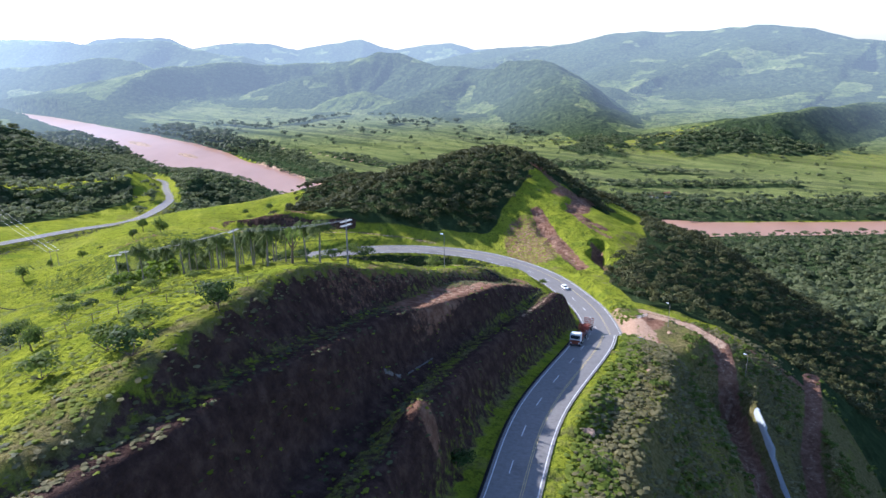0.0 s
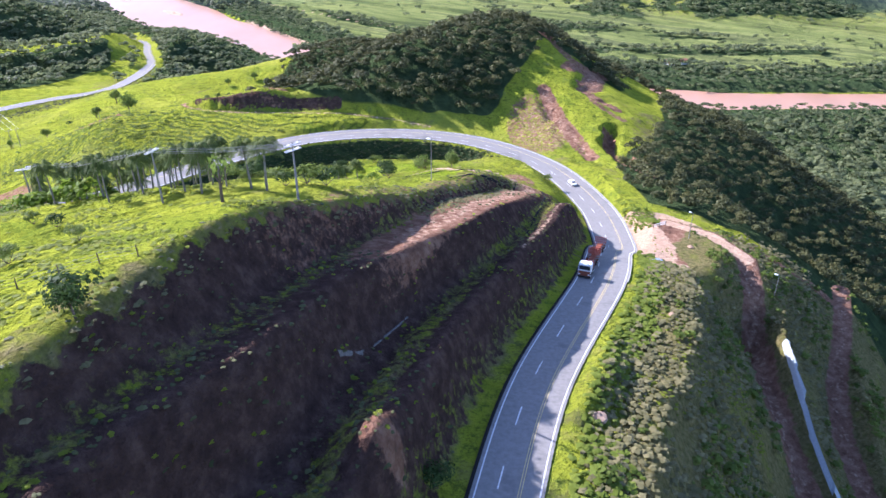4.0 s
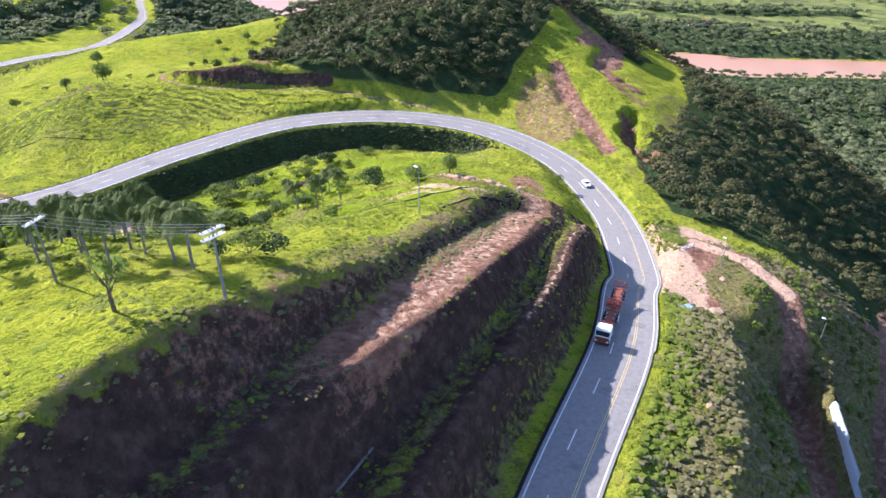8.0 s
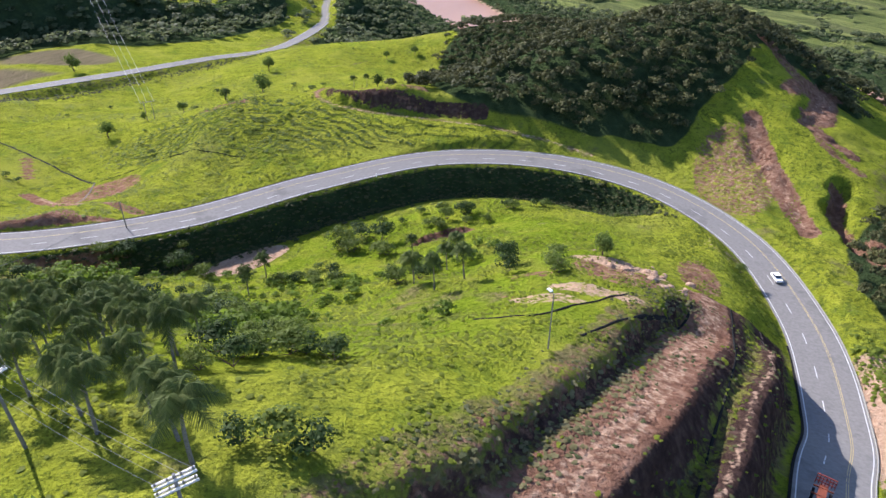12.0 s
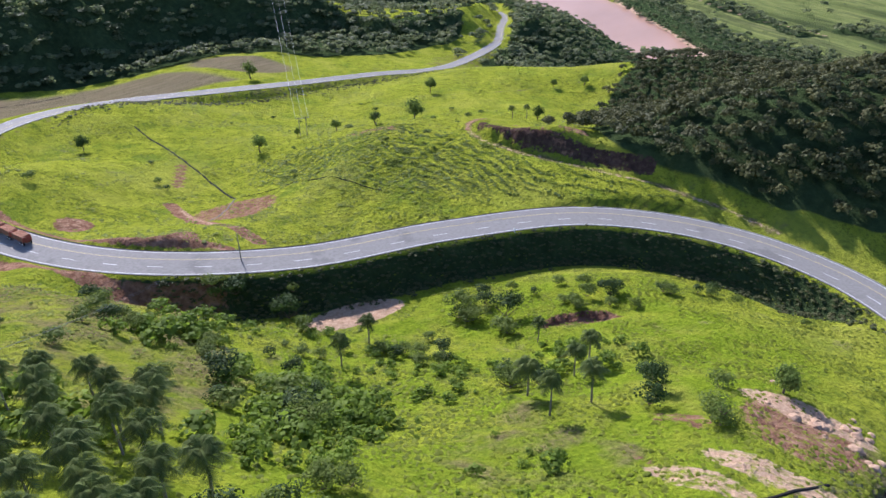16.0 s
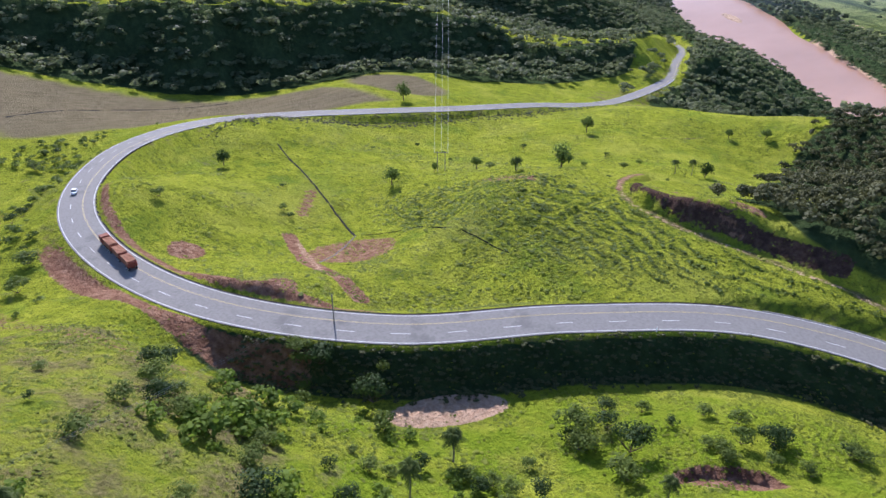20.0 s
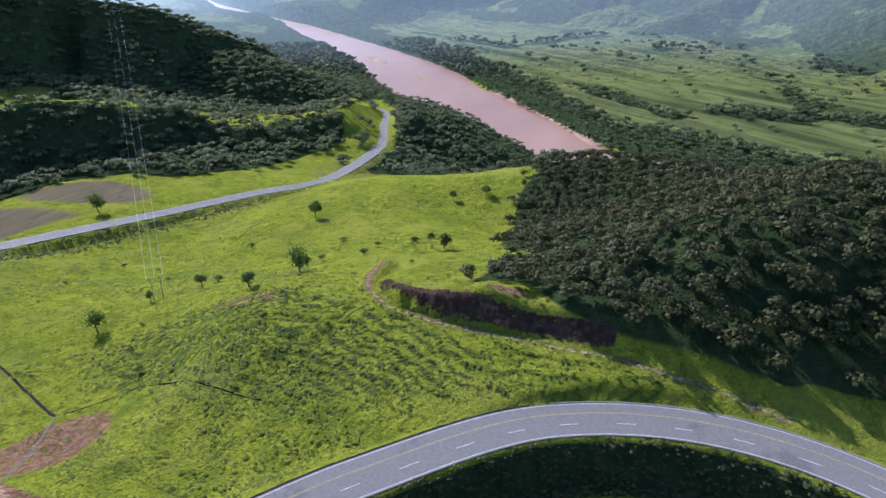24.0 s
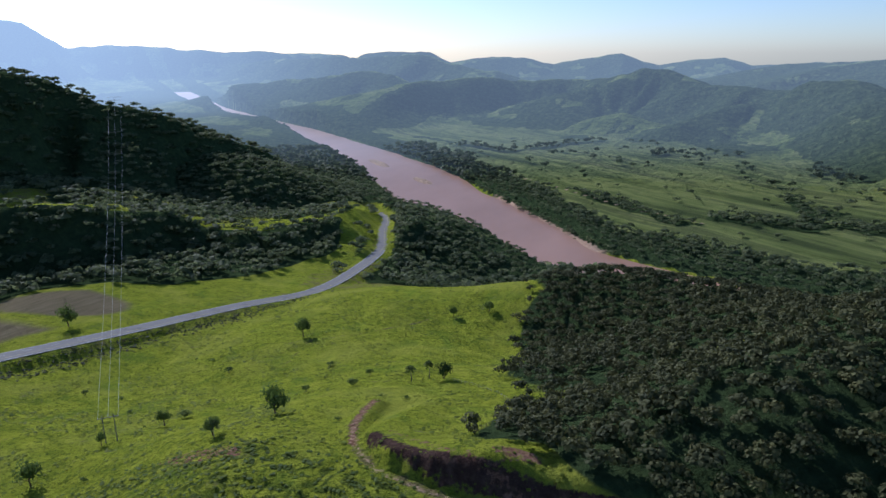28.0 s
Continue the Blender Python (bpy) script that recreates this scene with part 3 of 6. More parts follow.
def cut_rise(d, y):
    """Height over the road of the benched cutting, d metres from the road's middle."""
    low = np.interp(y, (60, 83, 110, 150, 176, 205), (9.5, 9.5, 7.5, 8.0, 10.0, 8.5))
    high = np.interp(y, CUT_Y, CUT_B)
    r = np.interp(d, (6.2, 7.6), (0, 0.3))
    r = r + smooth(7.4, 11.8, d) * (low - 0.3) + np.clip((d - np.interp(y, (60, 100, 135), (21.5, 20.0, 16.6))) / np.interp(y, (100, 135), (3.6, 2.8)), 0, 1) * (high - low) + np.interp(d, (29.5, 60), (0, 58))
    return r - 0.8 * np.exp(-((d - np.interp(y, (100, 135), (17.3, 15.4))) / 0.6) ** 2) + 0.5 * np.exp(-((d - 12.5) / 1.0) ** 2)


def grazed(x, y):
    """Where cattle have trodden steps into the slope, 0 to 1."""
    s = smooth(1.15, 0.85, np.hypot((x + 130) / 62, (y - 304) / 22) + 0.1 * rough(x, y, 20, 35))
    return np.maximum(s, 0.8 * smooth(1.1, 0.8, np.hypot((x + 66) / 52, (y - 305) / 11)))


def tread(x, y, z):
    return np.sin(2 * math.pi * (z + 0.16 * rough(x, y, 22, 36, 3)) / 0.72)


def land(x, y):
    x, y = np.asarray(x, float), np.asarray(y, float)
    shape = x.shape
    x, y = x.ravel(), y.ravel()
    z = natural(x, y)
    # the yard beside the bend
    pad = smooth(1.25, 0.8, np.hypot((x - 64) / 15, (y - 186) / 20))
    z = z * (1 - pad) + pad * (1.5 - 0.06 * (x - 60) - 0.1 * (y - 186))
    # hollows beside the pond, and the red pit
    pond = smooth(1.4, 0.8, np.hypot(((x + 86.5) * 0.55 + (y - 225) * 0.84) / 15, ((x + 86.5) * 0.84 - (y - 225) * 0.55) / 6.5))
    z = z * (1 - pond) - 12.5 * pond
    pit = smooth(1.2, 0.8, np.hypot(((x + 35.5) * 0.82 + (y - 239.5) * 0.57) / 8.5, ((x + 35.5) * 0.57 - (y - 239.5) * 0.82) / 2.6))
    z = z - 1.8 * pit
    # farm and yard tracks with their banks, and the washed-out gully
    for line, half, bank in ((FARM_TRACK, 2.2, 1.1), (YARD_TRACK, 2.6, 1.0), (LOW_TRACK, 2.4, 0.9)):
        far, _, high = toward(x, y, *line)
        gap = np.maximum(0, far - half)
        z = np.where(far < 16, np.clip(z, high - bank * gap, high + bank * gap), z)
    far, _, _ = toward(x, y, *GULLY)
    z = z - 5 * smooth(4.5, 1.8, far + 1.6 * rough(x, y, 7, 34, 3))
    far, _, high = toward(x, y, *FARM_TRACK)
    north = y > np.interp(x, [p[0] for p in FARM_TRACK], [p[1] for p in FARM_TRACK])
    z = z + 3.4 * north * smooth(2.2, 4.0, far + 0.9 * rough(x, y, 8, 37, 3)) * smooth(26, 9, far) * smooth(-120, -110, x) * smooth(-62, -80, x)
    below = ~north & (x > -116) & (x < 0) & (far < 40)
    z = np.where(below, np.minimum(z, high - 0.1 * np.maximum(0, far - 2.2) + 0.5 * rough(x, y, 15, 48, 3)), z)
    # bare scars on the face over the bend
    for crest, half in (((((49, 337, 0), (57, 276, 0))), 5.5), (((84, 398, 0), (72, 350, 0)), 7), (((52, 410, 0), (76, 372, 0)), 6), (((66, 345, 0), (80, 330, 0)), 4)):
        far, _, _ = toward(x, y, *crest)
        hold = smooth(half * 1.4, half * 0.5, far)
        z = z - 1.6 * hold + hold * (1.1 * rough(x, y, 7, 38, 4) + 0.7 * np.abs(rough(x, y, 3.2, 39, 2)))
    # grazing steps on the slope over the bend
    steps = grazed(x, y)
    z = z + 0.22 * steps * tread(x, y, z)
    d, rz, n = road_near(x, y)
    run, half = ROAD_RUN[n], ROAD_HALF[n]
    a = np.abs(d)
    gap = np.maximum(0, a - half - 1.1)
    wob = 0.5 * rough(x, y, 9, 31, 3)
    bend = smooth(285, 320, run) * smooth(520, 490, run) * (d > 0)
    z = np.where((d > 0) & (d < 40), z - bend * np.maximum(0, z - rz + 7.5) * smooth(34, 14, d), z)
    up, down = rz + 0.75 * gap + 0.4 * wob * np.minimum(gap, 2), rz - (0.62 + 0.6 * bend) * gap 
    shelf = rz - 0.13 * np.minimum(gap, 12) - 1.35 * np.maximum(0, gap - 12 + 2 * wob) + 0.5 * rough(x, y, 12, 40, 3) * smooth(0, 5, gap)
    east = (d < 0) * smooth(188, 172, y)
    down = down * (1 - east) + shelf * east
    steep = east * smooth(172, 158, y) * smooth(36, 28, gap)
    z = np.where((d < 0) & (gap > 6), z - steep * np.maximum(0, z - shelf - 0.8), z)
    z = np.where(a < 200, np.clip(z, down, np.maximum(up, down)), z)
    cut = (d > 0) & (y < 216) & (x > -60)
    shift = (0.8 * wob + 1.1 * rough(x, y, 25, 33, 2)) * smooth(6.5, 10, d)
    rise = rz + cut_rise(d + shift, y) + 0.25 * wob
    raw = natural(x, y)
    carved = np.where(d < 28, rise, np.minimum(np.maximum(raw, rise * smooth(33, 29, d)), rise))
    rise_top = 3.4 * np.exp(-((x + 2.6) ** 2 + (y - 78) ** 2) / 16.0) * (d > 9)
    carved = carved + rise_top
    ends = smooth(214, 198, y + 0.25 * d) * smooth(60, 55, d)
    z = np.where(cut, carved * ends + z * (1 - ends), z)
    z = np.where(a < half + 1.1, rz - 0.12, z)
    off, wide = river_off(x, y)
    shore = np.abs(off) - wide + 5 * rough(x, y, 70, 55, 3)
    for sx, sy, ex, r in SANDBARS:
        bar = np.hypot(((x - sx) * 0.66 - (y - sy) * 0.75) / ex, ((x - sx) * 0.75 + (y - sy) * 0.66) / r)
        shore = np.where(bar < 1, np.maximum(shore, 10 * (1 - bar)), shore)
    z = np.where((shore < 14) & (np.hypot(x, y) < 3900), WATER_Z + np.clip(shore * 0.22, -4, 3), np.maximum(z, WATER_Z + 3))
    return (z + far_lift(x, y)).reshape(shape)


def link_mesh(name, verts, faces, mat, parent=None, soft=False):
    me = bpy.data.meshes.new(name)
    verts, faces = np.asarray(verts, np.float32), np.asarray(faces, np.int32)
    k = faces.shape[1]
    me.vertices.add(len(verts))
    me.vertices.foreach_set("co", verts.ravel())
    me.loops.add(faces.size)
    me.loops.foreach_set("vertex_index", faces.ravel())
    me.polygons.add(len(faces))
    me.polygons.foreach_set("loop_start", np.arange(len(faces), dtype=np.int32) * k)
    me.polygons.foreach_set("use_smooth", np.full(len(faces), soft))
    me.update(calc_edges=True)
    me.validate()
    me.materials.append(mat)
    ob = new(name, me)
    ob.parent = parent
    return ob


def grid_faces(nx, ny):
    i = np.arange(nx * ny).reshape(ny, nx)
    return np.stack([i[:-1, :-1], i[:-1, 1:], i[1:, 1:], i[1:, :-1]], -1).reshape(-1, 4)


def growing(a, b, step):
    """Steps from a to b that begin with the given length and grow."""
    out, s = [], step
    while abs(a - b) > s:
        a += s if b > a else -s
        out.append(a)
        s *= 1.04
    return out + [b]


gx = np.array(growing(-950, -4990, 9)[::-1] + list(np.arange(-950, -400, 9)) + list(np.arange(-400, -200, 3)) + list(np.arange(-200, 125, 1.15)) + list(np.arange(125, 300, 4)) + growing(300, 3600, 6))
gy = np.array(growing(10, -500, 3)[::-1] + list(np.arange(12, 352, 1.2)) + list(np.arange(352, 600, 3)) + list(np.arange(600, 1120, 9)) + growing(1120, 4990, 14))
GX, GY = np.meshgrid(gx, gy)
GZ = land(GX, GY)
FAR_FROM = 1150
az, rr = np.degrees(np.arctan2(GX + 20, GY - 150)).ravel(), np.hypot(GX + 20, GY - 150).ravel()
quads = grid_faces(len(gx), len(gy))
inner = ~((rr[quads].min(1) > FAR_FROM + 30) & (az[quads].min(1) > -74) & (az[quads].max(1) < 49) & (rr[quads].max(1) < 4700))
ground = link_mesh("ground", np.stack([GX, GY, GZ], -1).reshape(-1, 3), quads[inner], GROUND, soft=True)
tagged(ground, "hilly green pasture, red earth cuttings and wooded slopes", "ground", kind="structure")


def wooded(x, y):
    """How much of a place is covered by trees, 0 to 1."""
    off, wide = river_off(x, y)
    d, _, _ = road_near(x, y)
    ragged = 0.15 * rough(x, y, 30, 41)
    hill = smooth(1.2, 0.98, np.hypot((x + 12) / 72, (y - 365) / 46) + ragged) * smooth(312, 322, y + 0.12 * x)
    hill = np.maximum(hill, smooth(1.15, 0.95, np.hypot((x - 40) / 55, (y - 412) / 34) + ragged))
    hill = hill * (1 - smooth(16, 26, x - 0.45 * (y - 318) + 20 * ragged) * smooth(402, 385, y))
    north = smooth(400, 440, y - 0.2 * x + 60 * ragged) * smooth(-112, -92, x + 0.12 * (y - 440) + 30 * ragged) * smooth(-60, -160, off)
    brink = np.interp(y, (60, 130, 190, 197, 212, 221, 226, 245, 262, 292, 301, 342, 433), (128, 130, 118, 104, 92, 77, 66, 62, 65, 78, 88, 103, 126))
    east = smooth(-2, 5, x - brink + 25 * ragged) * smooth(50, 70, y) * smooth(0, -30, off) * (0.85 + 0.15 * smooth(330, 400, y))
    bank = smooth(62, 45, np.abs(np.abs(off) - wide - 30) + 18 * rough(x, y, 60, 42)) * smooth(-4, 4, np.abs(off) - wide)
    line = np.interp(y, (200, 265, 430, 500, 545, 600, 700, 900), (-560, -535, -438, -424, -355, -325, -318, -400))
    high, woody = far_land(x, y)
    patchy = smooth(0.4, 0.6, woody + 0.28 * rough(x, y, 75, 44, 3))
    open_land = (smooth(1.2, 0.8, np.hypot((x + 430) / 60, (y - 905) / 45)))
    west = smooth(0, -12, x - line + 20 * ragged) * (off < 0) * (1 - open_land) * (0.22 + 0.78 * np.maximum(patchy, smooth(12, 2, high)))
    strip = smooth(610, 660, y - 0.25 * (x + 260) + 120 * ragged) * smooth(-110, -150, x - 0.1 * (y - 600)) * (off < 0)
    strip = strip * smooth(-300, -270, x + 0.35 * (y - 640))
    far = smooth(6, 18, high + 6 * rough(x, y, 60, 46, 3)) * patchy * (off > 60)
    rank = 0.035 * (off > 100)
    for wide_, *p in ((14, (-182, 1183, 0), (-112, 1109, 0), (-54, 1047, 0)), (24, (-3, 1080, 0), (72, 1076, 0), (131, 1082, 0), (230, 1060, 0)), (12, (88, 1232, 0), (98, 1099, 0)),
                      (15, (-693, 1787, 0), (-528, 1648, 0), (-402, 1567, 0), (-308, 1688, 0), (-243, 1739, 0)), (13, (171, 937, 0), (320, 912, 0), (470, 900, 0)), (10, (286, 1015, 0), (380, 985, 0))):
        rank = np.maximum(rank, 0.9 * smooth(wide_ * 1.2, wide_ * 0.6, toward(x, y, *p)[0] + wide_ * 0.6 * rough(x, y, 40, 49, 3)))
    w = np.maximum.reduce([hill, north, east, bank, west, 0.9 * strip, 0.95 * far, rank])
    return w * smooth(9, 13, np.abs(d)) * smooth(-4, 4, np.abs(off) - wide)


def masks(x, y, z):
    d, rz, n = road_near(x, y)
    run = ROAD_RUN[n]
    off, wide = river_off(x, y)
    spot = lambda cx, cy, rx, ry: smooth(1.2, 0.8, np.hypot((x - cx) / rx, (y - cy) / ry))
    line = lambda wide_, *p: smooth(wide_ * 1.3, wide_ * 0.6, toward(x, y, *p)[0])
    cut = (d > 7) & (y < 214) & (x > -60)
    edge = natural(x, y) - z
    # the cutting's face takes the dark clay, its shade painted in
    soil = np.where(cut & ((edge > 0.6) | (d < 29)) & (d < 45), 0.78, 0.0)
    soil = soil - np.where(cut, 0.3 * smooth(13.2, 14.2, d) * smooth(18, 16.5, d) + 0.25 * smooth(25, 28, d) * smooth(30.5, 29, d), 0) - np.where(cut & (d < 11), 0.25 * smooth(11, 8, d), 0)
    # the bank above the farm track gets the shade-darkened clay too
    soil = np.maximum(soil, 0.72 * line(2.4, (-109, 334, 0), (-100, 328, 0), (-86, 323, 0), (-65, 321.5, 0), (-44, 321, 0)))
    # the cutting's bench: bare ochre earth, with sunlight painted in as a paler band
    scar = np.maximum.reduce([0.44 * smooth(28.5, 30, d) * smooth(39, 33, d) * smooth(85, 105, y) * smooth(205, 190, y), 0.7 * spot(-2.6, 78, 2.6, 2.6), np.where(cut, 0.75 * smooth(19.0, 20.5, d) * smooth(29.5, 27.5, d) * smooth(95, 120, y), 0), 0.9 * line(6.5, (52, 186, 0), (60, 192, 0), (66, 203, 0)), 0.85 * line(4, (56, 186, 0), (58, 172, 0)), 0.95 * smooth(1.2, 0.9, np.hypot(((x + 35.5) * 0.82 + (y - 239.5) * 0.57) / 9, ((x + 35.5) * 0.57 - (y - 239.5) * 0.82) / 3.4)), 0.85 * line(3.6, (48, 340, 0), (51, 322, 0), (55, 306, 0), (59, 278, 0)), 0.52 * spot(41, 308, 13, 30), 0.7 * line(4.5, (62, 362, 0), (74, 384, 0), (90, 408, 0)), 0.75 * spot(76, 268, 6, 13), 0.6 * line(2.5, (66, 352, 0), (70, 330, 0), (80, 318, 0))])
    scar = np.maximum.reduce([scar, 0.75 * line(6, (84, 398, 0), (72, 350, 0)), 0.6 * line(7, (52, 410, 0), (76, 372, 0)), 0.8 * line(3, *GULLY), 0.85 * line(3.0, *YARD_TRACK), 0.8 * line(2.8, *LOW_TRACK), 0.7 * line(2.0, (80, 205, 0), (99, 196, 0), (114, 197, 0)), 0.6 * line(1.7, *FARM_TRACK[:4]), 0.3 * line(1.5, *FARM_TRACK), 0.9 * line(2.6, (-192, 257, 0), (-160, 243, 0), (-128, 236, 0)), 0.62 * spot(-165, 262, 14, 16), 0.6 * line(3, (-222, 288, 0), (-206, 272, 0))])
    scar = np.maximum.reduce([scar, 0.8 * spot(-188, 220, 7, 5), 0.8 * spot(-140, 222, 5, 3), 0.6 * spot(8, 205, 9, 12), 0.62 * spot(26, 226, 5, 12), 0.55 * spot(-2, 190, 14, 10) * smooth(0.1, 0.5, rough(x, y, 9, 60)), 0.45 * line(1.8, (-106, 338, 0), (-88, 327, 0), (-70, 321, 0)), 0.6 * spot(-72, 328, 6, 3), 0.5 * spot(-150, 320, 14, 4), 0.7 * line(3, (66, 345, 0), (80, 330, 0)), 0.75 * smooth(2.6, 1.0, np.abs(d + 8.6)) * smooth(455, 475, run) * smooth(640, 600, run)])
    scar = np.maximum.reduce([scar, 0.8 * smooth(5, 2, np.abs(d - 10.5)) * smooth(468, 485, run) * smooth(590, 560, run)])
    sand = np.maximum.reduce([0.46 * line(1.4, *FARM_TRACK), 0.42 * line(2.2, (48, 337, 0), (51, 322, 0), (55, 306, 0), (59, 280, 0)), 0.42 * line(5, (84, 398, 0), (72, 350, 0)), 0.4 * spot(43, 305, 11, 26), 0.42 * line(2.2, *YARD_TRACK), 0.4 * line(2.2, *LOW_TRACK), 0.4 * line(1.6, (80, 205, 0), (99, 196, 0), (114, 197, 0)), 0.56 * spot(5, 187, 9, 3.5), 0.6 * spot(9, 213, 11, 5), 0.52 * spot(-2, 180, 7, 3), 0.4 * spot(34, 252, 6, 6), 0.42 * spot(-190, 220, 6, 4)])
    # sand on the cutting's benches also paints in their sunlit stretch
    sand = np.maximum.reduce([sand, 0.5 * line(1.6, (-185, 256, 0), (-148, 239, 0)), 0.36 * spot(-165, 258, 9, 10), 0.9 * smooth(1.15, 0.85, np.hypot(((x + 86.5) * 0.55 + (y - 225) * 0.84) / 13, ((x + 86.5) * 0.84 - (y - 225) * 0.55) / 4.6)), 0.8 * line(2.2, *YARD_TRACK[:3]), 0.8 * line(5.5, (56, 206, 0), (57, 196, 0), (57, 184, 0), (53, 170, 0)), 0.62 * line(4.5, (60, 214, 0), (68, 214, 0), (74, 208, 0)), np.where(cut, 0.47 * smooth(20.5, 22, d) * smooth(28, 25, d) * smooth(100, 125, y), 0), np.where(cut, 0.5 * smooth(11.5, 12.2, d) * smooth(14, 13, d) * smooth(120, 140, y), 0), 0.75 * smooth(18, 9, np.abs(off - wide + 4)) * smooth(-340, -300, x) * smooth(-90, -140, x), *(0.9 * smooth(1.3, 1.0, np.hypot(((x - sx) * 0.66 - (y - sy) * 0.75) / ex, ((x - sx) * 0.75 + (y - sy) * 0.66) / r)) for sx, sy, ex, r in SANDBARS), 0.6 * line(2.6, (-337, 1323, 0), (-265, 1258, 0), (-181, 1175, 0), (-112, 1112, 0), (-55, 1078, 0), (-22, 1044, 0))])
    dry = np.maximum.reduce([0.55 * line(1.9, *FARM_TRACK), smooth(9, 13, x - np.interp(y, ROAD[:120, 1], ROAD[:120, 0])) * smooth(225, 190, y) * 0.74, 0.5 * line(1.2, (-195, 413, 0), (-203, 456, 0), (-185, 470, 0), (-164, 512, 0)), 0.52 * spot(-108, 160, 48, 36), 0.5 * smooth(-405, -450, x) * smooth(560, 640, y),
                             0.34 * smooth(11, 7, np.abs(d)), np.where(cut & (d < 36), 0.55, 0), 0.42 * smooth(230, 250, run) * smooth(330, 300, run) * smooth(20, 7, np.abs(d)),
                             0.4 * smooth(520, 560, run) * smooth(16, 8, np.abs(d)), 0.5 * smooth(110, 200, off), 0.5 * smooth(66, 80, x - 0.12 * (y - 250)) * smooth(200, 225, y) * smooth(360, 330, y), 0.5 * spot(-260, 640, 50, 70), 0.45 * spot(-22, 182, 14, 16)])
    rows = np.interp(y, (215, 250, 300, 420, 440), (-380, -368, -352, -347, -340))
    ends = np.interp(y, (240, 265, 430), (-570, -530, -430))
    field = smooth(0, -8, x - rows) * smooth(0, 8, x - ends) * smooth(215, 230, y) * smooth(445, 435, y)
    field = np.maximum(field, smooth(1.1, 0.95, np.hypot((x + 385) / 46, (y - 478) / 24)))
    crop = smooth(80, 110, off) * smooth(22, 6, far_rise(x, y))
    lush = smooth(1.2, 0.7, np.hypot((x + 38) / 60, (y - 205) / 68) + 0.12 * rough(x, y, 20, 61, 3))
    # embankment under the bend: shade painted in with the wood colour, below its brush
    bank = 0.8 * smooth(6.2, 7.2, d) * smooth(18, 13, d) * smooth(280, 310, run) * smooth(530, 500, run)
    return dict(lush=lush, scar=scar, crop=crop, tread=grazed(x, y) * (0.5 + 0.5 * tread(x, y, z)), soil=soil, sand=sand, dry=dry, field=field, wood=np.maximum(wooded(x, y), bank))


for key, some in masks(GX.ravel(), GY.ravel(), GZ.ravel()).items():
    ground.data.attributes.new(key, "FLOAT", "POINT").data.foreach_set("value", np.asarray(some, np.float32))

# the far valley and its ranges, more than a kilometre behind the rest
ring = np.concatenate([FAR_FROM * 1.009 ** np.arange(0, 155), [4690.0]])
turns = np.radians(np.arange(-75, 50.1, 0.17))
FR, FA = np.meshgrid(ring, turns)
FX, FY = -20 + FR * np.sin(FA), 150 + FR * np.cos(FA)
FZ = land(FX, FY)
far_range = link_mesh("backdrop", np.stack([FX, FY, FZ], -1).reshape(-1, 3), grid_faces(len(ring), len(turns)), DISTANCE, soft=True)
tagged(far_range, "hazy wooded hills, fields and mountain ranges beyond the river", "mountains", kind="structure")


# strength of the painted haze glow: grows with distance, more towards the sun
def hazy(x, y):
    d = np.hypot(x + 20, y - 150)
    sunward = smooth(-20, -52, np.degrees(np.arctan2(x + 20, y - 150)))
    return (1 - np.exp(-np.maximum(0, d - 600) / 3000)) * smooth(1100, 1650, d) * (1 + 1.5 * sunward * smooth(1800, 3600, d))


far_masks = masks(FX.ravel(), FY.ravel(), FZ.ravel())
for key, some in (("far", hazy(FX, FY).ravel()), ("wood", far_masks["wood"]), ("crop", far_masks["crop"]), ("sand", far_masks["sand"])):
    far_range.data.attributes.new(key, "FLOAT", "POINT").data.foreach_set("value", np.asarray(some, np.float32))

# ---- river ----
rx = np.concatenate([np.linspace(-3700, -1200, 250), np.linspace(-1190, 3500, 400)])
edge = np.interp(rx, RIVER_X, RIVER_W) * 1.25 + 8
mid = np.interp(rx, RIVER_X, RIVER_Y)
fall = np.gradient(mid, rx)
nrm = np.stack([-fall, np.ones_like(fall)], -1) / np.sqrt(1 + fall ** 2)[:, None]
wl, wr = np.stack([rx, mid], -1) - nrm * edge[:, None], np.stack([rx, mid], -1) + nrm * edge[:, None]
flat_l, flat_r = (WATER_Z + far_lift(p[:, 0], p[:, 1])[:, None] for p in (wl, wr))
river = link_mesh("water", np.vstack([np.hstack([wl, flat_l]), np.hstack([wr, flat_r])]), grid_faces(len(rx), 2), WATER)
# how much painted haze each stretch of water gets
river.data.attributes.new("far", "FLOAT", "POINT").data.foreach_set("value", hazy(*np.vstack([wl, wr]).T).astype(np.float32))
tagged(river, "wide muddy reddish-brown river in the valley", "river", kind="structure")

# ---- road ----
def along_road(name, left, right, lift, mat, a=0, b=None, thick=0.0, parent=None):
    """A strip that follows the road between two offsets (metres left of its middle, numbers or one for each point)."""
    b = b or len(ROAD)
    nrm = np.stack([-ROAD_WAY[:, 1], ROAD_WAY[:, 0]], -1)
    lines = []
    for off, drop in ((left, thick), (left, 0), (right, 0), (right, thick)) if thick else ((left, 0), (right, 0)):
        off = np.broadcast_to(off, len(ROAD))[:, None]
        lines.append(np.hstack([ROAD[:, :2] + nrm * off, ROAD[:, 2:] + lift - drop])[a:b])
    f = grid_faces(b - a, len(lines))
    return link_mesh(name, np.vstack(lines), f[:, ::-1], mat, parent, soft=not thick)


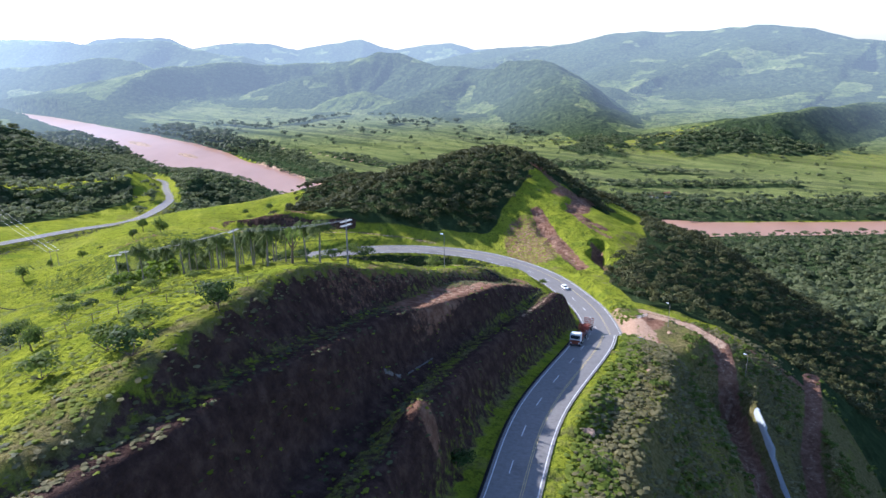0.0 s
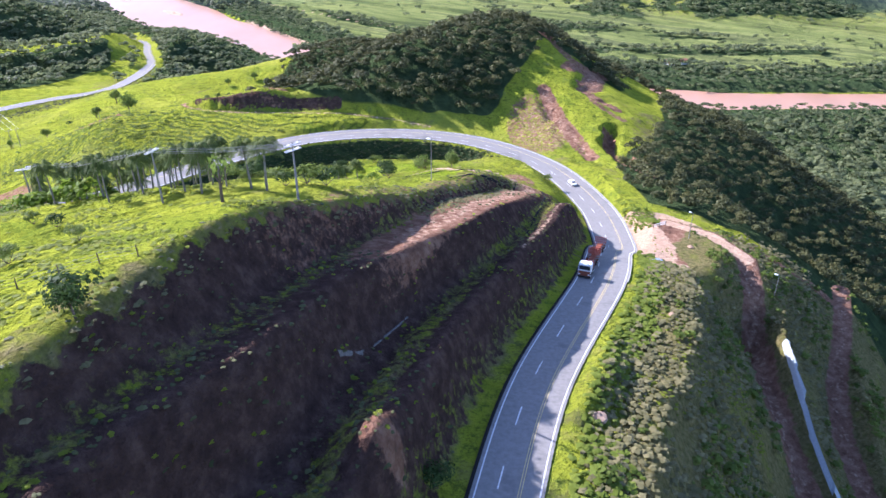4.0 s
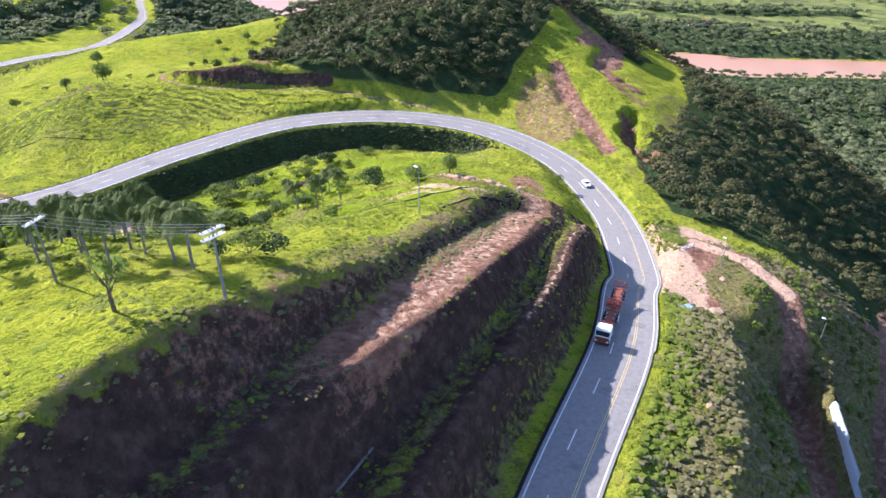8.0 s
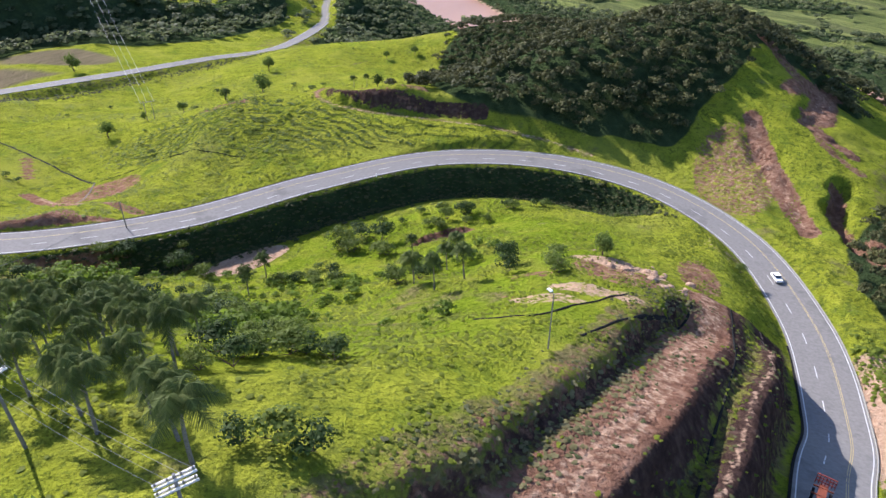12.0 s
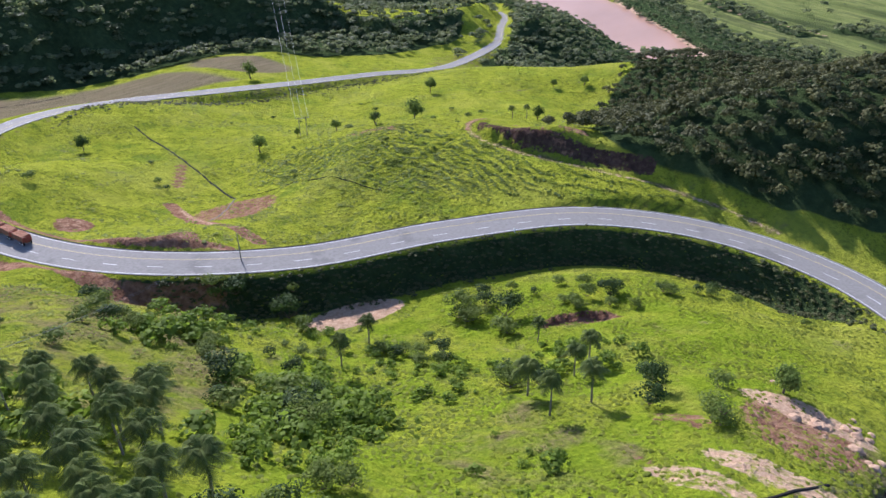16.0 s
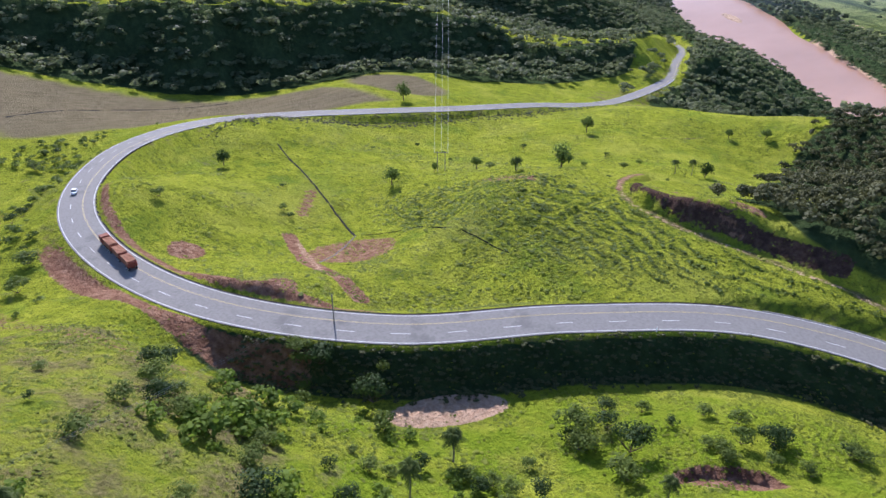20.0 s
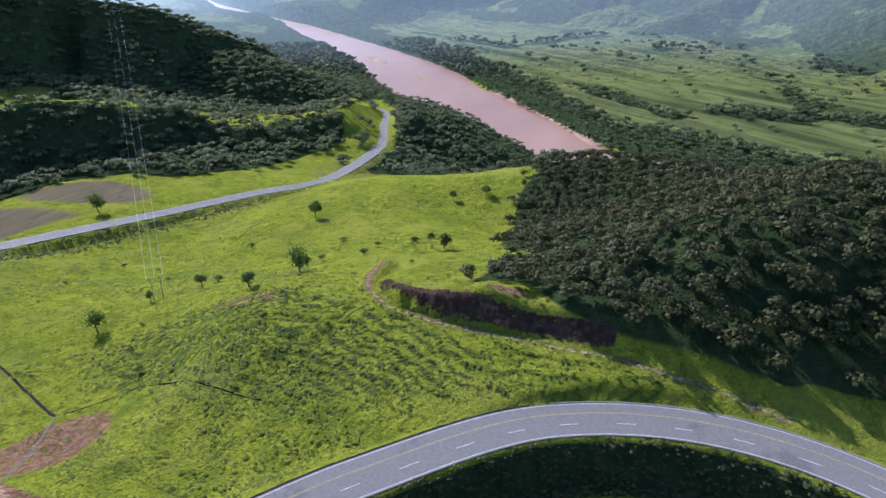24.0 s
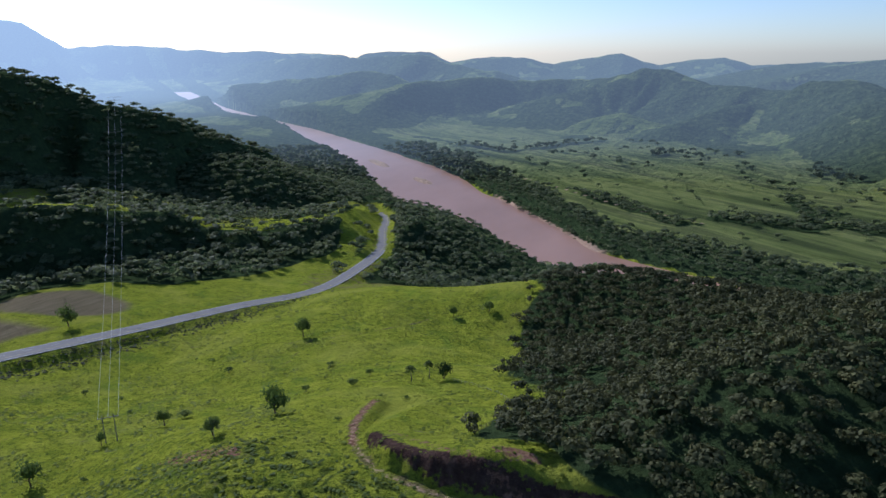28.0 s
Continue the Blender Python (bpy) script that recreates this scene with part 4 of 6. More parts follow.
road = tagged(along_road("road", ROAD_HALF + 0.45, -ROAD_HALF - 0.4, 0.06, ASPHALT, thick=0.3), "grey asphalt three-lane mountain road winding round the hills", "road", kind="structure")
along_road("edge_line", ROAD_HALF + 0.02, ROAD_HALF - 0.14, 0.075, PAINT, parent=road)
along_road("edge_line", -ROAD_HALF + 0.14, -ROAD_HALF - 0.02, 0.075, PAINT, parent=road)
along_road("centre_line", -ROAD_HALF * 0.36 + 0.19, -ROAD_HALF * 0.36 + 0.1, 0.075, YELLOW, parent=road)
along_road("centre_line", -ROAD_HALF * 0.36 - 0.1, -ROAD_HALF * 0.36 - 0.19, 0.075, YELLOW, parent=road)
i = 2
while i < 420:
    along_road("lane_dash", ROAD_HALF * 0.33 + 0.08, ROAD_HALF * 0.33 - 0.08, 0.075, PAINT, i, i + 3, parent=road)
    i += 6


# ---- plants ----
rng = np.random.default_rng(7)


def cards(seed, n, size, lobes=7, flat=0.75, up=0.2):
    """Leaf clumps on the skin of a lumpy crown of radius about 1: corners of n small bent quads."""
    r = np.random.default_rng(seed)
    mid = r.normal(0, 1, (lobes, 3))
    mid = mid / np.linalg.norm(mid, axis=1)[:, None] * r.uniform(0.25, 0.62, (lobes, 1))
    mid[:, 2] = np.abs(mid[:, 2]) * 0.9 - 0.15
    rad = r.uniform(0.3, 0.52, lobes)
    pick = r.integers(0, lobes, n)
    out = r.normal(0, 1, (n, 3))
    out[:, 2] = np.where(out[:, 2] < -0.2, -out[:, 2] * 0.5, out[:, 2])
    out /= np.linalg.norm(out, axis=1)[:, None]
    at = mid[pick] + out * (rad[pick] * r.uniform(0.55, 1.05, n))[:, None]
    at[:, 2] *= flat
    nrm = out + r.normal(0, 0.3, (n, 3)) + (0, 0, up)
    nrm /= np.linalg.norm(nrm, axis=1)[:, None]
    side = np.cross(nrm, r.normal(0, 1, (n, 3)))
    side /= np.linalg.norm(side, axis=1)[:, None]
    top = np.cross(nrm, side)
    s = (size * r.uniform(0.6, 1.4, n))[:, None]
    q = np.stack([at - side * s - top * s * 0.7, at + side * s * 0.9 - top * s, at + side * s * 0.8 + top * s * 0.8 + nrm * s * 0.3, at - side * s + top * s], 1)
    return q.reshape(-1, 3)


def scatter(name, label, category, templates, x, y, tall, mat, wide=1.0, sink=0.0, base=0.5):
    """One object of many crowns: templates are unit crowns, set on the land with their own size and turn."""
    z = land(x, y) - sink
    kind, turn = rng.integers(0, len(templates), len(x)), rng.uniform(0, 6.283, len(x))
    w = tall * wide * rng.uniform(0.8, 1.25, len(x))
    parts = []
    for k, t in enumerate(templates):
        p = np.nonzero(kind == k)[0]
        c, s = np.cos(turn[p])[:, None], np.sin(turn[p])[:, None]
        vx = (t[:, 0] * c - t[:, 1] * s) * w[p, None] + x[p, None]
        vy = (t[:, 0] * s + t[:, 1] * c) * w[p, None] + y[p, None]
        vz = (t[:, 2] * 0.5 + base) * tall[p, None] + z[p, None]
        parts.append(np.stack([vx, vy, vz], -1).reshape(-1, 3))
    v = np.vstack(parts)
    ob = link_mesh(name, v, np.arange(len(v)).reshape(-1, 4), mat)
    tint = np.concatenate([np.repeat(rng.random((kind == k).sum()), len(t)) for k, t in enumerate(templates)])
    ob.data.attributes.new("tint", "FLOAT", "POINT").data.foreach_set("value", tint.astype(np.float32))
    return tagged(ob, label, category, kind="stuff")


def sown(x0, x1, y0, y1, gap, chance):
    """Places on a shaken grid, kept with the given chance."""
    x, y = np.meshgrid(np.arange(x0, x1, gap), np.arange(y0, y1, gap))
    x, y = x.ravel() + rng.uniform(-0.6, 0.6, x.size) * gap, y.ravel() + rng.uniform(-0.6, 0.6, x.size) * gap
    keep = rng.random(len(x)) < chance(x, y)
    return x[keep], y[keep]


def only(x, y, keep):
    return x[keep], y[keep]


crowns_fine = [cards(s, 125, 0.095, 11) for s in range(6)]
crowns_mid = [cards(20 + s, 40, 0.175, 8) for s in range(6)]
crowns_far = [cards(40 + s, 12, 0.34, 5) for s in range(5)]
crowns_small = [cards(80 + s, 44, 0.16, 7) for s in range(6)]
tuft = [cards(60 + s, 6, 0.42, 3, 0.75, 1.3) for s in range(6)]

wx, wy = sown(-130, 330, 215, 560, 4.3, lambda x, y: wooded(x, y) * (x + 0.3 * (y - 300) < 235) * 0.95)
tall = rng.uniform(4.0, 8.0, len(wx)) * (1 - 0.2 * smooth(75, 95, wx) * smooth(360, 310, wy))
scatter("hill_wood", "dense dark green scrub forest covering the hill", "forest", crowns_fine, wx, wy, tall, LEAF_WOOD, 0.5)
wx, wy = sown(-1250, 900, 60, 1500, 9.0, wooded)
keep = ~((wx > -130) & (wx + 0.3 * (wy - 300) < 235) & (wy < 560)) & (wy > 0.25 * wx) & (wy > -0.25 * wx) & (wx < 200 + 0.62 * wy) & (wx > -1.35 * wy - 350) & (np.hypot(wx + 20, wy - 150) < FAR_FROM + 15)
wx, wy = only(wx, wy, keep)
scatter("valley_wood", "dark green trees along the river and on the hillsides", "forest", crowns_mid, wx, wy, rng.uniform(5.5, 11.5, len(wx)) * (1 - 0.35 * smooth(60, 30, np.abs(river_off(wx, wy)[0]) - river_off(wx, wy)[1])), LEAF_FAR, 0.68)
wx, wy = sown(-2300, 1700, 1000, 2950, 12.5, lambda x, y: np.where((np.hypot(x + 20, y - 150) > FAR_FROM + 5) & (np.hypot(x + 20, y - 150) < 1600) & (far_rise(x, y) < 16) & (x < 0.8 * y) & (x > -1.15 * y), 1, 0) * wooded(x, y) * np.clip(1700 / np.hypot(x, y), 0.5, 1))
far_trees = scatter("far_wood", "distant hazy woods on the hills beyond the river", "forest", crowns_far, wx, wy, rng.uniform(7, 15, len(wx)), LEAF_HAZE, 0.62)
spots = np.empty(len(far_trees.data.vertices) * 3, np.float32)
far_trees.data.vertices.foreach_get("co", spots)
# painted haze strength for the crowns, by distance
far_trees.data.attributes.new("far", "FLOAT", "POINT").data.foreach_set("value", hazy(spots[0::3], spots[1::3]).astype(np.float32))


def bare(x, y):
    d, _, _ = road_near(x, y)
    m = masks(x, y, land(x, y))
    return smooth(8, 10, np.abs(d)) * (1 - np.clip(m["soil"] + m["sand"] + m["field"] + m["wood"], 0, 1))


gx_, gy_ = sown(-150, 60, 25, 300, 0.8, lambda x, y: bare(x, y) * smooth(-0.6, 0.5, rough(x, y, 7, 71, 3)) * 0.8)
scatter("grass_tufts", "lush yellow-green pasture grass in tufts", "grass", tuft, gx_, gy_, rng.uniform(0.16, 0.5, len(gx_)), LEAF_TUSSOCK, 0.95, 0.05, 0.35)
gx_, gy_ = sown(-330, -60, 200, 560, 1.7, lambda x, y: bare(x, y) * smooth(-0.2, 0.6, rough(x, y, 12, 72, 3)) * 0.6)
scatter("pasture_tussocks", "green tussocks dotted over the pasture", "grass", tuft, gx_, gy_, rng.uniform(0.3, 0.75, len(gx_)), LEAF_TUSSOCK, 1.0, 0.05, 0.35)


def verge(x, y):
    d, _, n = road_near(x, y)
    return smooth(-7, -9, d) * smooth(-66, -50, d) * smooth(25, 40, y) * smooth(215, 195, y) * (1 - smooth(1.3, 1.0, np.hypot((x - 60) / 14, (y - 186) / 20))) * smooth(2.5, 4, toward(x, y, *YARD_TRACK)[0]) * smooth(2.5, 4, toward(x, y, *LOW_TRACK)[0]) * smooth(5.5, 7, toward(x, y, (79, 158, 0), (79.5, 139, 0), (77.5, 104, 0))[0])


gx_, gy_ = sown(0, 135, 25, 225, 0.85, lambda x, y: verge(x, y) * smooth(-1.0, 0.1, rough(x, y, 9, 73, 3)) * 0.95)
scatter("dry_grass", "tall straw-coloured and olive grass on the bank beside the road", "grass", tuft, gx_, gy_, rng.uniform(0.4, 1.15, len(gx_)), LEAF_DRY, 0.7, 0.1, 0.4)
gx_, gy_ = sown(0, 150, 25, 240, 2.3, lambda x, y: verge(x, y) * smooth(0.0, 0.6, rough(x, y, 14, 74, 2)) * 0.5)
scatter("bank_shrubs", "leafy green shrubs on the bank below the road", "shrub", crowns_small, gx_, gy_, rng.uniform(0.8, 2.8, len(gx_)), LEAF_BUSH, 0.6, 0.2, 0.4)


def low_slope(x, y):
    d, _, _ = road_near(x, y)
    tracks = smooth(2.6, 4.2, toward(x, y, *YARD_TRACK)[0]) * smooth(2.6, 4.2, toward(x, y, *LOW_TRACK)[0]) * smooth(5.5, 7, toward(x, y, (79, 158, 0), (79.5, 139, 0), (77.5, 104, 0))[0])
    return smooth(-18, -24, d) * smooth(30, 45, y) * smooth(205, 188, y) * tracks * smooth(150, 135, x)


gx_, gy_ = sown(25, 150, 25, 210, 1.6, lambda x, y: np.where(x > 60, 1, low_slope(x, y)) * (x > 25) * np.where(np.abs(road_near(x, y)[0]) > 900, smooth(135, 120, x), low_slope(x, y)) * smooth(-0.5, 0.4, rough(x, y, 13, 81, 3)) * 0.7)
scatter("slope_scrub", "olive and dark green scrub on the steep slope between the tracks", "shrub", crowns_small, gx_, gy_, rng.uniform(0.6, 2.3, len(gx_)), LEAF_BUSH, 0.7, 0.2, 0.4)


def roadside(x, y):
    d, _, _ = road_near(x, y)
    return smooth(-6.2, -7, d) * smooth(-13, -9.5, d + 2.5 * rough(x, y, 12, 79, 3)) * smooth(230, 205, y) * (1 - smooth(1.2, 0.9, np.hypot((x - 56) / 9, (y - 186) / 14)))


gx_, gy_ = sown(-10, 70, 12, 230, 0.75, lambda x, y: roadside(x, y) * 0.95)
scatter("verge_herbs", "bright green leafy herbs along the roadside verge", "herbs", tuft, gx_, gy_, rng.uniform(0.4, 1.1, len(gx_)), LEAF_VERGE, 0.8, 0.1, 0.4)


def cut_face(x, y):
    d, _, _ = road_near(x, y)
    return smooth(7, 8, d) * smooth(38, 34, d) * smooth(212, 200, y) * (x > -60) * (0.25 + 0.75 * smooth(0.0, 0.5, rough(x, y, 11, 75, 3)))


gx_, gy_ = sown(-45, 50, 20, 212, 1.0, lambda x, y: cut_face(x, y) * 0.6)
scatter("cutting_weeds", "scrubby weeds and dry grass clinging to the red cutting", "weeds", tuft, gx_, gy_, rng.uniform(0.15, 0.5, len(gx_)), LEAF_WEED, 0.9, 0.08, 0.3)


def cut_top(x, y):
    d, _, _ = road_near(x, y)
    over = natural(x, y) - land(x, y)
    return smooth(24, 27, d) * smooth(52, 46, d) * smooth(212, 200, y) * smooth(0.1, 0.5, over) * smooth(4, 1.5, over) * (x > -60)


gx_, gy_ = sown(-60, 35, 20, 212, 0.75, lambda x, y: cut_top(x, y) * 0.8)
scatter("edge_grass", "straw-coloured and olive grass hanging over the rim of the cutting", "grass", tuft, gx_, gy_, rng.uniform(0.25, 0.6, len(gx_)), LEAF_DRY, 0.9, 0.1, 0.35)


def bend_bank(x, y):
    d, _, n = road_near(x, y)
    run = ROAD_RUN[n]
    return smooth(6, 7, d) * smooth(17, 13, d) * smooth(280, 310, run) * smooth(530, 500, run)


gx_, gy_ = sown(-130, 45, 200, 310, 1.05, lambda x, y: bend_bank(x, y) * 0.85)
scatter("embankment_brush", "dark green brush on the steep embankment under the road", "shrub", crowns_small, gx_, gy_, rng.uniform(0.5, 1.4, len(gx_)), LEAF_WEED, 0.8, 0.1, 0.35)
gx_, gy_ = sown(-400, -60, 190, 600, 13, lambda x, y: bare(x, y) * smooth(0.2, 0.7, rough(x, y, 45, 76, 2) + 0.3) * 0.35)
scatter("pasture_shrubs", "small dark shrubs dotted over the pasture", "shrub", crowns_fine, gx_, gy_, rng.uniform(0.9, 2.2, len(gx_)), LEAF_BUSH, 0.7, 0.1, 0.4)
gx_, gy_ = sown(-360, -110, 140, 260, 4.6, lambda x, y: (road_near(x, y)[0] > 12) * smooth(-0.5, 0.2, rough(x, y, 25, 77, 2)) * smooth(-150, -185, x) * 0.75)
scatter("slope_bushes", "dark green bushes on the slope outside the bend", "shrub", crowns_fine, gx_, gy_, rng.uniform(1.4, 4.4, len(gx_)), LEAF_BUSH, 0.65, 0.2, 0.42)


gx_, gy_ = sown(-200, -10, 275, 335, 0.95, lambda x, y: grazed(x, y) * (np.abs(road_near(x, y)[0]) > 10) * smooth(0.0, 0.5, tread(x, y, land(x, y))) * 0.9)
scatter("terrace_herbs", "dark green herbs between the narrow cattle terraces", "herbs", tuft, gx_, gy_, rng.uniform(0.3, 0.75, len(gx_)), LEAF_BUSH, 0.9, 0.05, 0.35)


def road_bank(x, y):
    d, _, n = road_near(x, y)
    run = ROAD_RUN[n]
    return smooth(-6.5, -8, d) * smooth(-25, -14, d + 4 * rough(x, y, 20, 82, 2)) * smooth(690, 740, run) * smooth(1010, 960, run)


gx_, gy_ = sown(-330, -240, 220, 600, 1.5, lambda x, y: road_bank(x, y) * 0.75)
scatter("road_bank_scrub", "olive scrub and rough grass on the bank below the far road", "shrub", crowns_small, gx_, gy_, rng.uniform(0.4, 1.5, len(gx_)), LEAF_WEED, 0.8, 0.1, 0.35)

gx_, gy_ = sown(-112, -10, 128, 268, 2.5, lambda x, y: bare(x, y) * smooth(1.15, 0.8, np.hypot((x + 62) / 44, (y - 196) / 62)) * smooth(0.1, 0.6, rough(x, y, 16, 78, 3)) * 0.8)
scatter("hollow_scrub", "bright green scrub filling the grassy hollow", "shrub", crowns_fine, gx_, gy_, (rng.uniform(0.7, 3.6, len(gx_)) * smooth(-0.6, 0.9, rough(gx_, gy_, 16, 78, 3)) + 0.5) * (1 + 0.5 * smooth(-40, -55, gx_) * smooth(200, 180, gy_)), LEAF_LUSH, 0.65, 0.15, 0.42)


def part(name, bm, mat, parent, label=""):
    me = bpy.data.meshes.new(name)
    bm.to_mesh(me)
    bm.free()
    me.materials.append(mat)
    ob = new(name, me)
    ob.parent = parent
    return tagged(ob, label)


def tube(bm, a, b, ra, rb, sides=7):
    """A tapered round bar from a to b."""
    a, b = Vector(a), Vector(b)
    turn = (b - a).to_track_quat("Z", "Y").to_matrix().to_4x4()
    bmesh.ops.create_cone(bm, cap_ends=True, segments=sides, radius1=ra, radius2=rb, depth=(b - a).length, matrix=Matrix.Translation((a + b) / 2) @ turn)
    return bm


def box(bm, x0, x1, y0, y1, z0, z1, m=None):
    got = bmesh.ops.create_cube(bm, size=1.0, matrix=(m or Matrix()) @ Matrix.Translation(((x0 + x1) / 2, (y0 + y1) / 2, (z0 + z1) / 2)) @ Matrix.Diagonal((x1 - x0, y1 - y0, z1 - z0, 1)))
    return got["verts"]


def make_tree(seed, leaves, mat, label, name="tree", spread=0.36, lift=0.55, bushy=False, keep=1.0):
    """A tree one metre high: trunk with limbs, and a crown of leaf clumps."""
    r = random.Random(seed)
    thing = tagged(new(name), label, name)
    bm = bmesh.new()
    lean = r.uniform(-0.05, 0.05)
    if not bushy:
        tube(bm, (0, 0, -0.06), (lean, 0.02, 0.3), 0.03, 0.022)
        tube(bm, (lean, 0.02, 0.29), (lean * 1.5, 0, 0.6), 0.022, 0.01)
    for k in range(5):
        a = k * 1.257 + r.uniform(-0.4, 0.4)
        z = r.uniform(0.22, 0.4) if not bushy else 0.02
        tube(bm, (lean * 0.8, 0.01, z), (lean + spread * 0.7 * math.cos(a), spread * 0.7 * math.sin(a), z + r.uniform(0.2, 0.38)), 0.014, 0.004, 5)
        if bushy:
            part("stem", bm, BARK, thing)
            bm = bmesh.new()
    if bushy:
        bm.free()
    else:
        part("trunk", bm, BARK, thing)
    t = cards(seed + 100, leaves * 2, 0.78 / math.sqrt(leaves), 12, 0.8)[:4 * int(leaves * 2 * keep)]
    v = t * (spread * 1.25, spread * 1.25, 0.5 if bushy else 0.9) + (0, 0, lift - (0 if bushy else 0.08))
    leaf = link_mesh("crown" if not bushy else "foliage", v, np.arange(len(v)).reshape(-1, 4), mat, thing)
    leaf.data.attributes.new("tint", "FLOAT", "POINT").data.foreach_set("value", np.full(len(v), r.uniform(0.3, 0.8), np.float32))
    return thing


def make_palm(seed):
    """A palm one metre high with arching feathered fronds."""
    r = random.Random(seed)
    thing = tagged(new("palm_tree"), "slender palm tree with arching feathery fronds", "palm tree")
    bm = bmesh.new()
    lean, pts = r.uniform(-0.06, 0.06), []
    for k in range(6):
        s = k / 5
        pts.append((lean * s * s, 0.02 * math.sin(3 * s), -0.05 + 0.83 * s))
    for k in range(5):
        tube(bm, pts[k], pts[k + 1], 0.02 - 0.0016 * k, 0.02 - 0.0016 * (k + 1), 8)
    part("trunk", bm, PALMBARK, thing)
    top = np.array(pts[-1])
    for k in range(20):
        verts, faces = [], []
        a = k * 2.399 + r.uniform(-0.2, 0.2)
        rise = -0.5 + 1.8 * k / 19 + r.uniform(-0.15, 0.15)
        L = r.uniform(0.28, 0.36)
        way = np.array([math.cos(a), math.sin(a), 0])
        cross = np.array([-math.sin(a), math.cos(a), 0])
        flat = 1.0 / (1.0 + 0.45 * max(rise, 0))
        line = [top + way * L * flat * (s - 0.15 * s * s) + (0, 0, L * (rise * s - (0.32 + 0.62 * max(rise, 0)) * s * s)) for s in np.linspace(0, 1, 9)]
        for i in range(8):
            step = line[i + 1] - line[i]
            for side in (-1, 1):
                for j in range(3):
                    f = (i + j / 3) / 8
                    p = line[i] + step * j / 3
                    q = p + step * 0.32
                    w = 0.105 * math.sin(math.pi * min(1, 0.15 + f * 0.85)) + 0.015
                    tip = p + cross * side * w * 0.75 + (0, 0, -w * r.uniform(0.3, 0.8)) + step * 0.9
                    n = len(verts)
                    verts += [p, q, tip + step * 0.12, tip]
                    faces.append((n, n + 1, n + 2, n + 3))
        link_mesh("frond", np.array(verts), np.array(faces), LEAF_PALM, thing)
    return thing


def set_out(rows, makers, group, squat=1.0):
    """Copies of the made plants, each one metre high before, on the land."""
    for n, (x, y, h) in enumerate(rows):
        src = makers[n % len(makers)]
        w = h * squat * rng.uniform(0.85, 1.2)
        z = float(land(np.array([x]), np.array([y]))[0])
        m = Matrix.Translation((x, y, z)) @ Matrix.Rotation(rng.uniform(0, 6.28), 4, "Z") @ Matrix.Diagonal((w, w, h, 1))
        ob = src if n < len(makers) else copy_thing(src, m)
        ob.matrix_basis = m
        tagged(ob, group=group)


TREES = [(-209, 461, 8), (-196, 356, 5), (-150, 352, 7), (-123, 421, 6), (-153, 517, 5), (-204, 338, 4), (-204, 314, 6), (-266, 275, 6),
    (-136, 525, 5), (-156, 332, 5), (-84, 180, 5), (-66, 169, 8), (-63, 208, 6), (-59, 231, 7.5), (-48, 229, 9), (-50, 248, 4.5),
    (-38, 244, 5.5), (-26, 250, 3.5), (-37, 205, 8), (-95, 162, 6), (-103, 171, 7), (-104, 176, 7), (-105, 180, 6), (-60, 177, 7),
    (-53, 167, 6.5), (-55, 175, 6), (-61, 171, 6), (-68, 169, 7), (-2, 196, 5.5), (5, 219, 5)]
TREES += [(-37, 157, 6), (-33, 253, 5), (-13, 266, 5), (-31, 141, 7), (-26, 146, 6), (-23, 147, 6), (-26, 74, 3.5), (-48, 73, 3.5),
    (5, 218, 6), (-87, 208, 8.5), (-340, 445, 9), (-62, 232, 7), (-50, 230, 8)]
BUSHES = [(-220, 228, 4.5), (-264, 385, 3), (-197, 366, 4), (-167, 395, 4), (-218, 417, 3.5), (-176, 429, 3), (-152, 417, 3.5), (-230, 280, 2.5),
    (-165, 292, 3), (-210, 267, 3.5), (-204, 266, 3), (-151, 401, 3.5), (-261, 352, 2.5), (-248, 191, 5), (-327, 220, 5), (-280, 209, 5),
    (-261, 197, 5), (-208, 184, 6), (-192, 177, 6), (-341, 234, 4), (-324, 237, 4), (-107, 204, 4.5), (-113, 213, 5), (-117, 210, 4),
    (-99, 180, 4.5), (-80, 191, 3), (-78, 197, 3), (-75, 199, 3), (-74, 205, 4.5), (-57, 208, 3.5)]
BUSHES += [(-53, 209, 4), (-59, 240, 4.5), (-47, 255, 3.5), (-41, 256, 4), (-33, 256, 4.5), (-32, 249, 3), (-21, 259, 3.5), (-16, 265, 3),
    (-42, 246, 2.5), (-57, 250, 3.5), (-106, 160, 2), (-121, 165, 2), (-102, 221, 4), (-12, 200, 5), (-85, 181, 4),
    (-39, 245, 3.5), (-23, 260, 3.5), (-67, 209, 3.5), (-63, 211, 3.5), (-53, 210, 4), (-63, 221, 3), (7, 263, 2.5),
    (-34, 149, 4), (-113, 208, 3), (-27, 251, 3), (-27, 76, 4.5), (-33, 70, 4), (-35, 65, 4.5)]
BUSHES += [(-31, 62, 4.5), (-39, 60, 4), (-69, 103, 4), (-62, 112, 3), (-68, 116, 3.5), (-58, 120, 3), (-52, 116, 3), (37.5, 243, 3.5),
    (-38, 250, 5), (-14, 209, 4), (-4, 213, 4), (-18, 126, 4.5), (-15, 126, 4), (-30, 143, 4), (-27, 144, 4.5), (-21, 125, 3.5)]
PALMS = [(-132, 411, 7), (-128, 419, 8), (-154, 330, 6), (-68, 197, 9), (-72, 211, 8), (-30, 197, 8.5), (-24, 191, 9), (-20, 198, 8.5), (-40, 226, 7), (-27, 211, 8), (-26, 216, 8)]
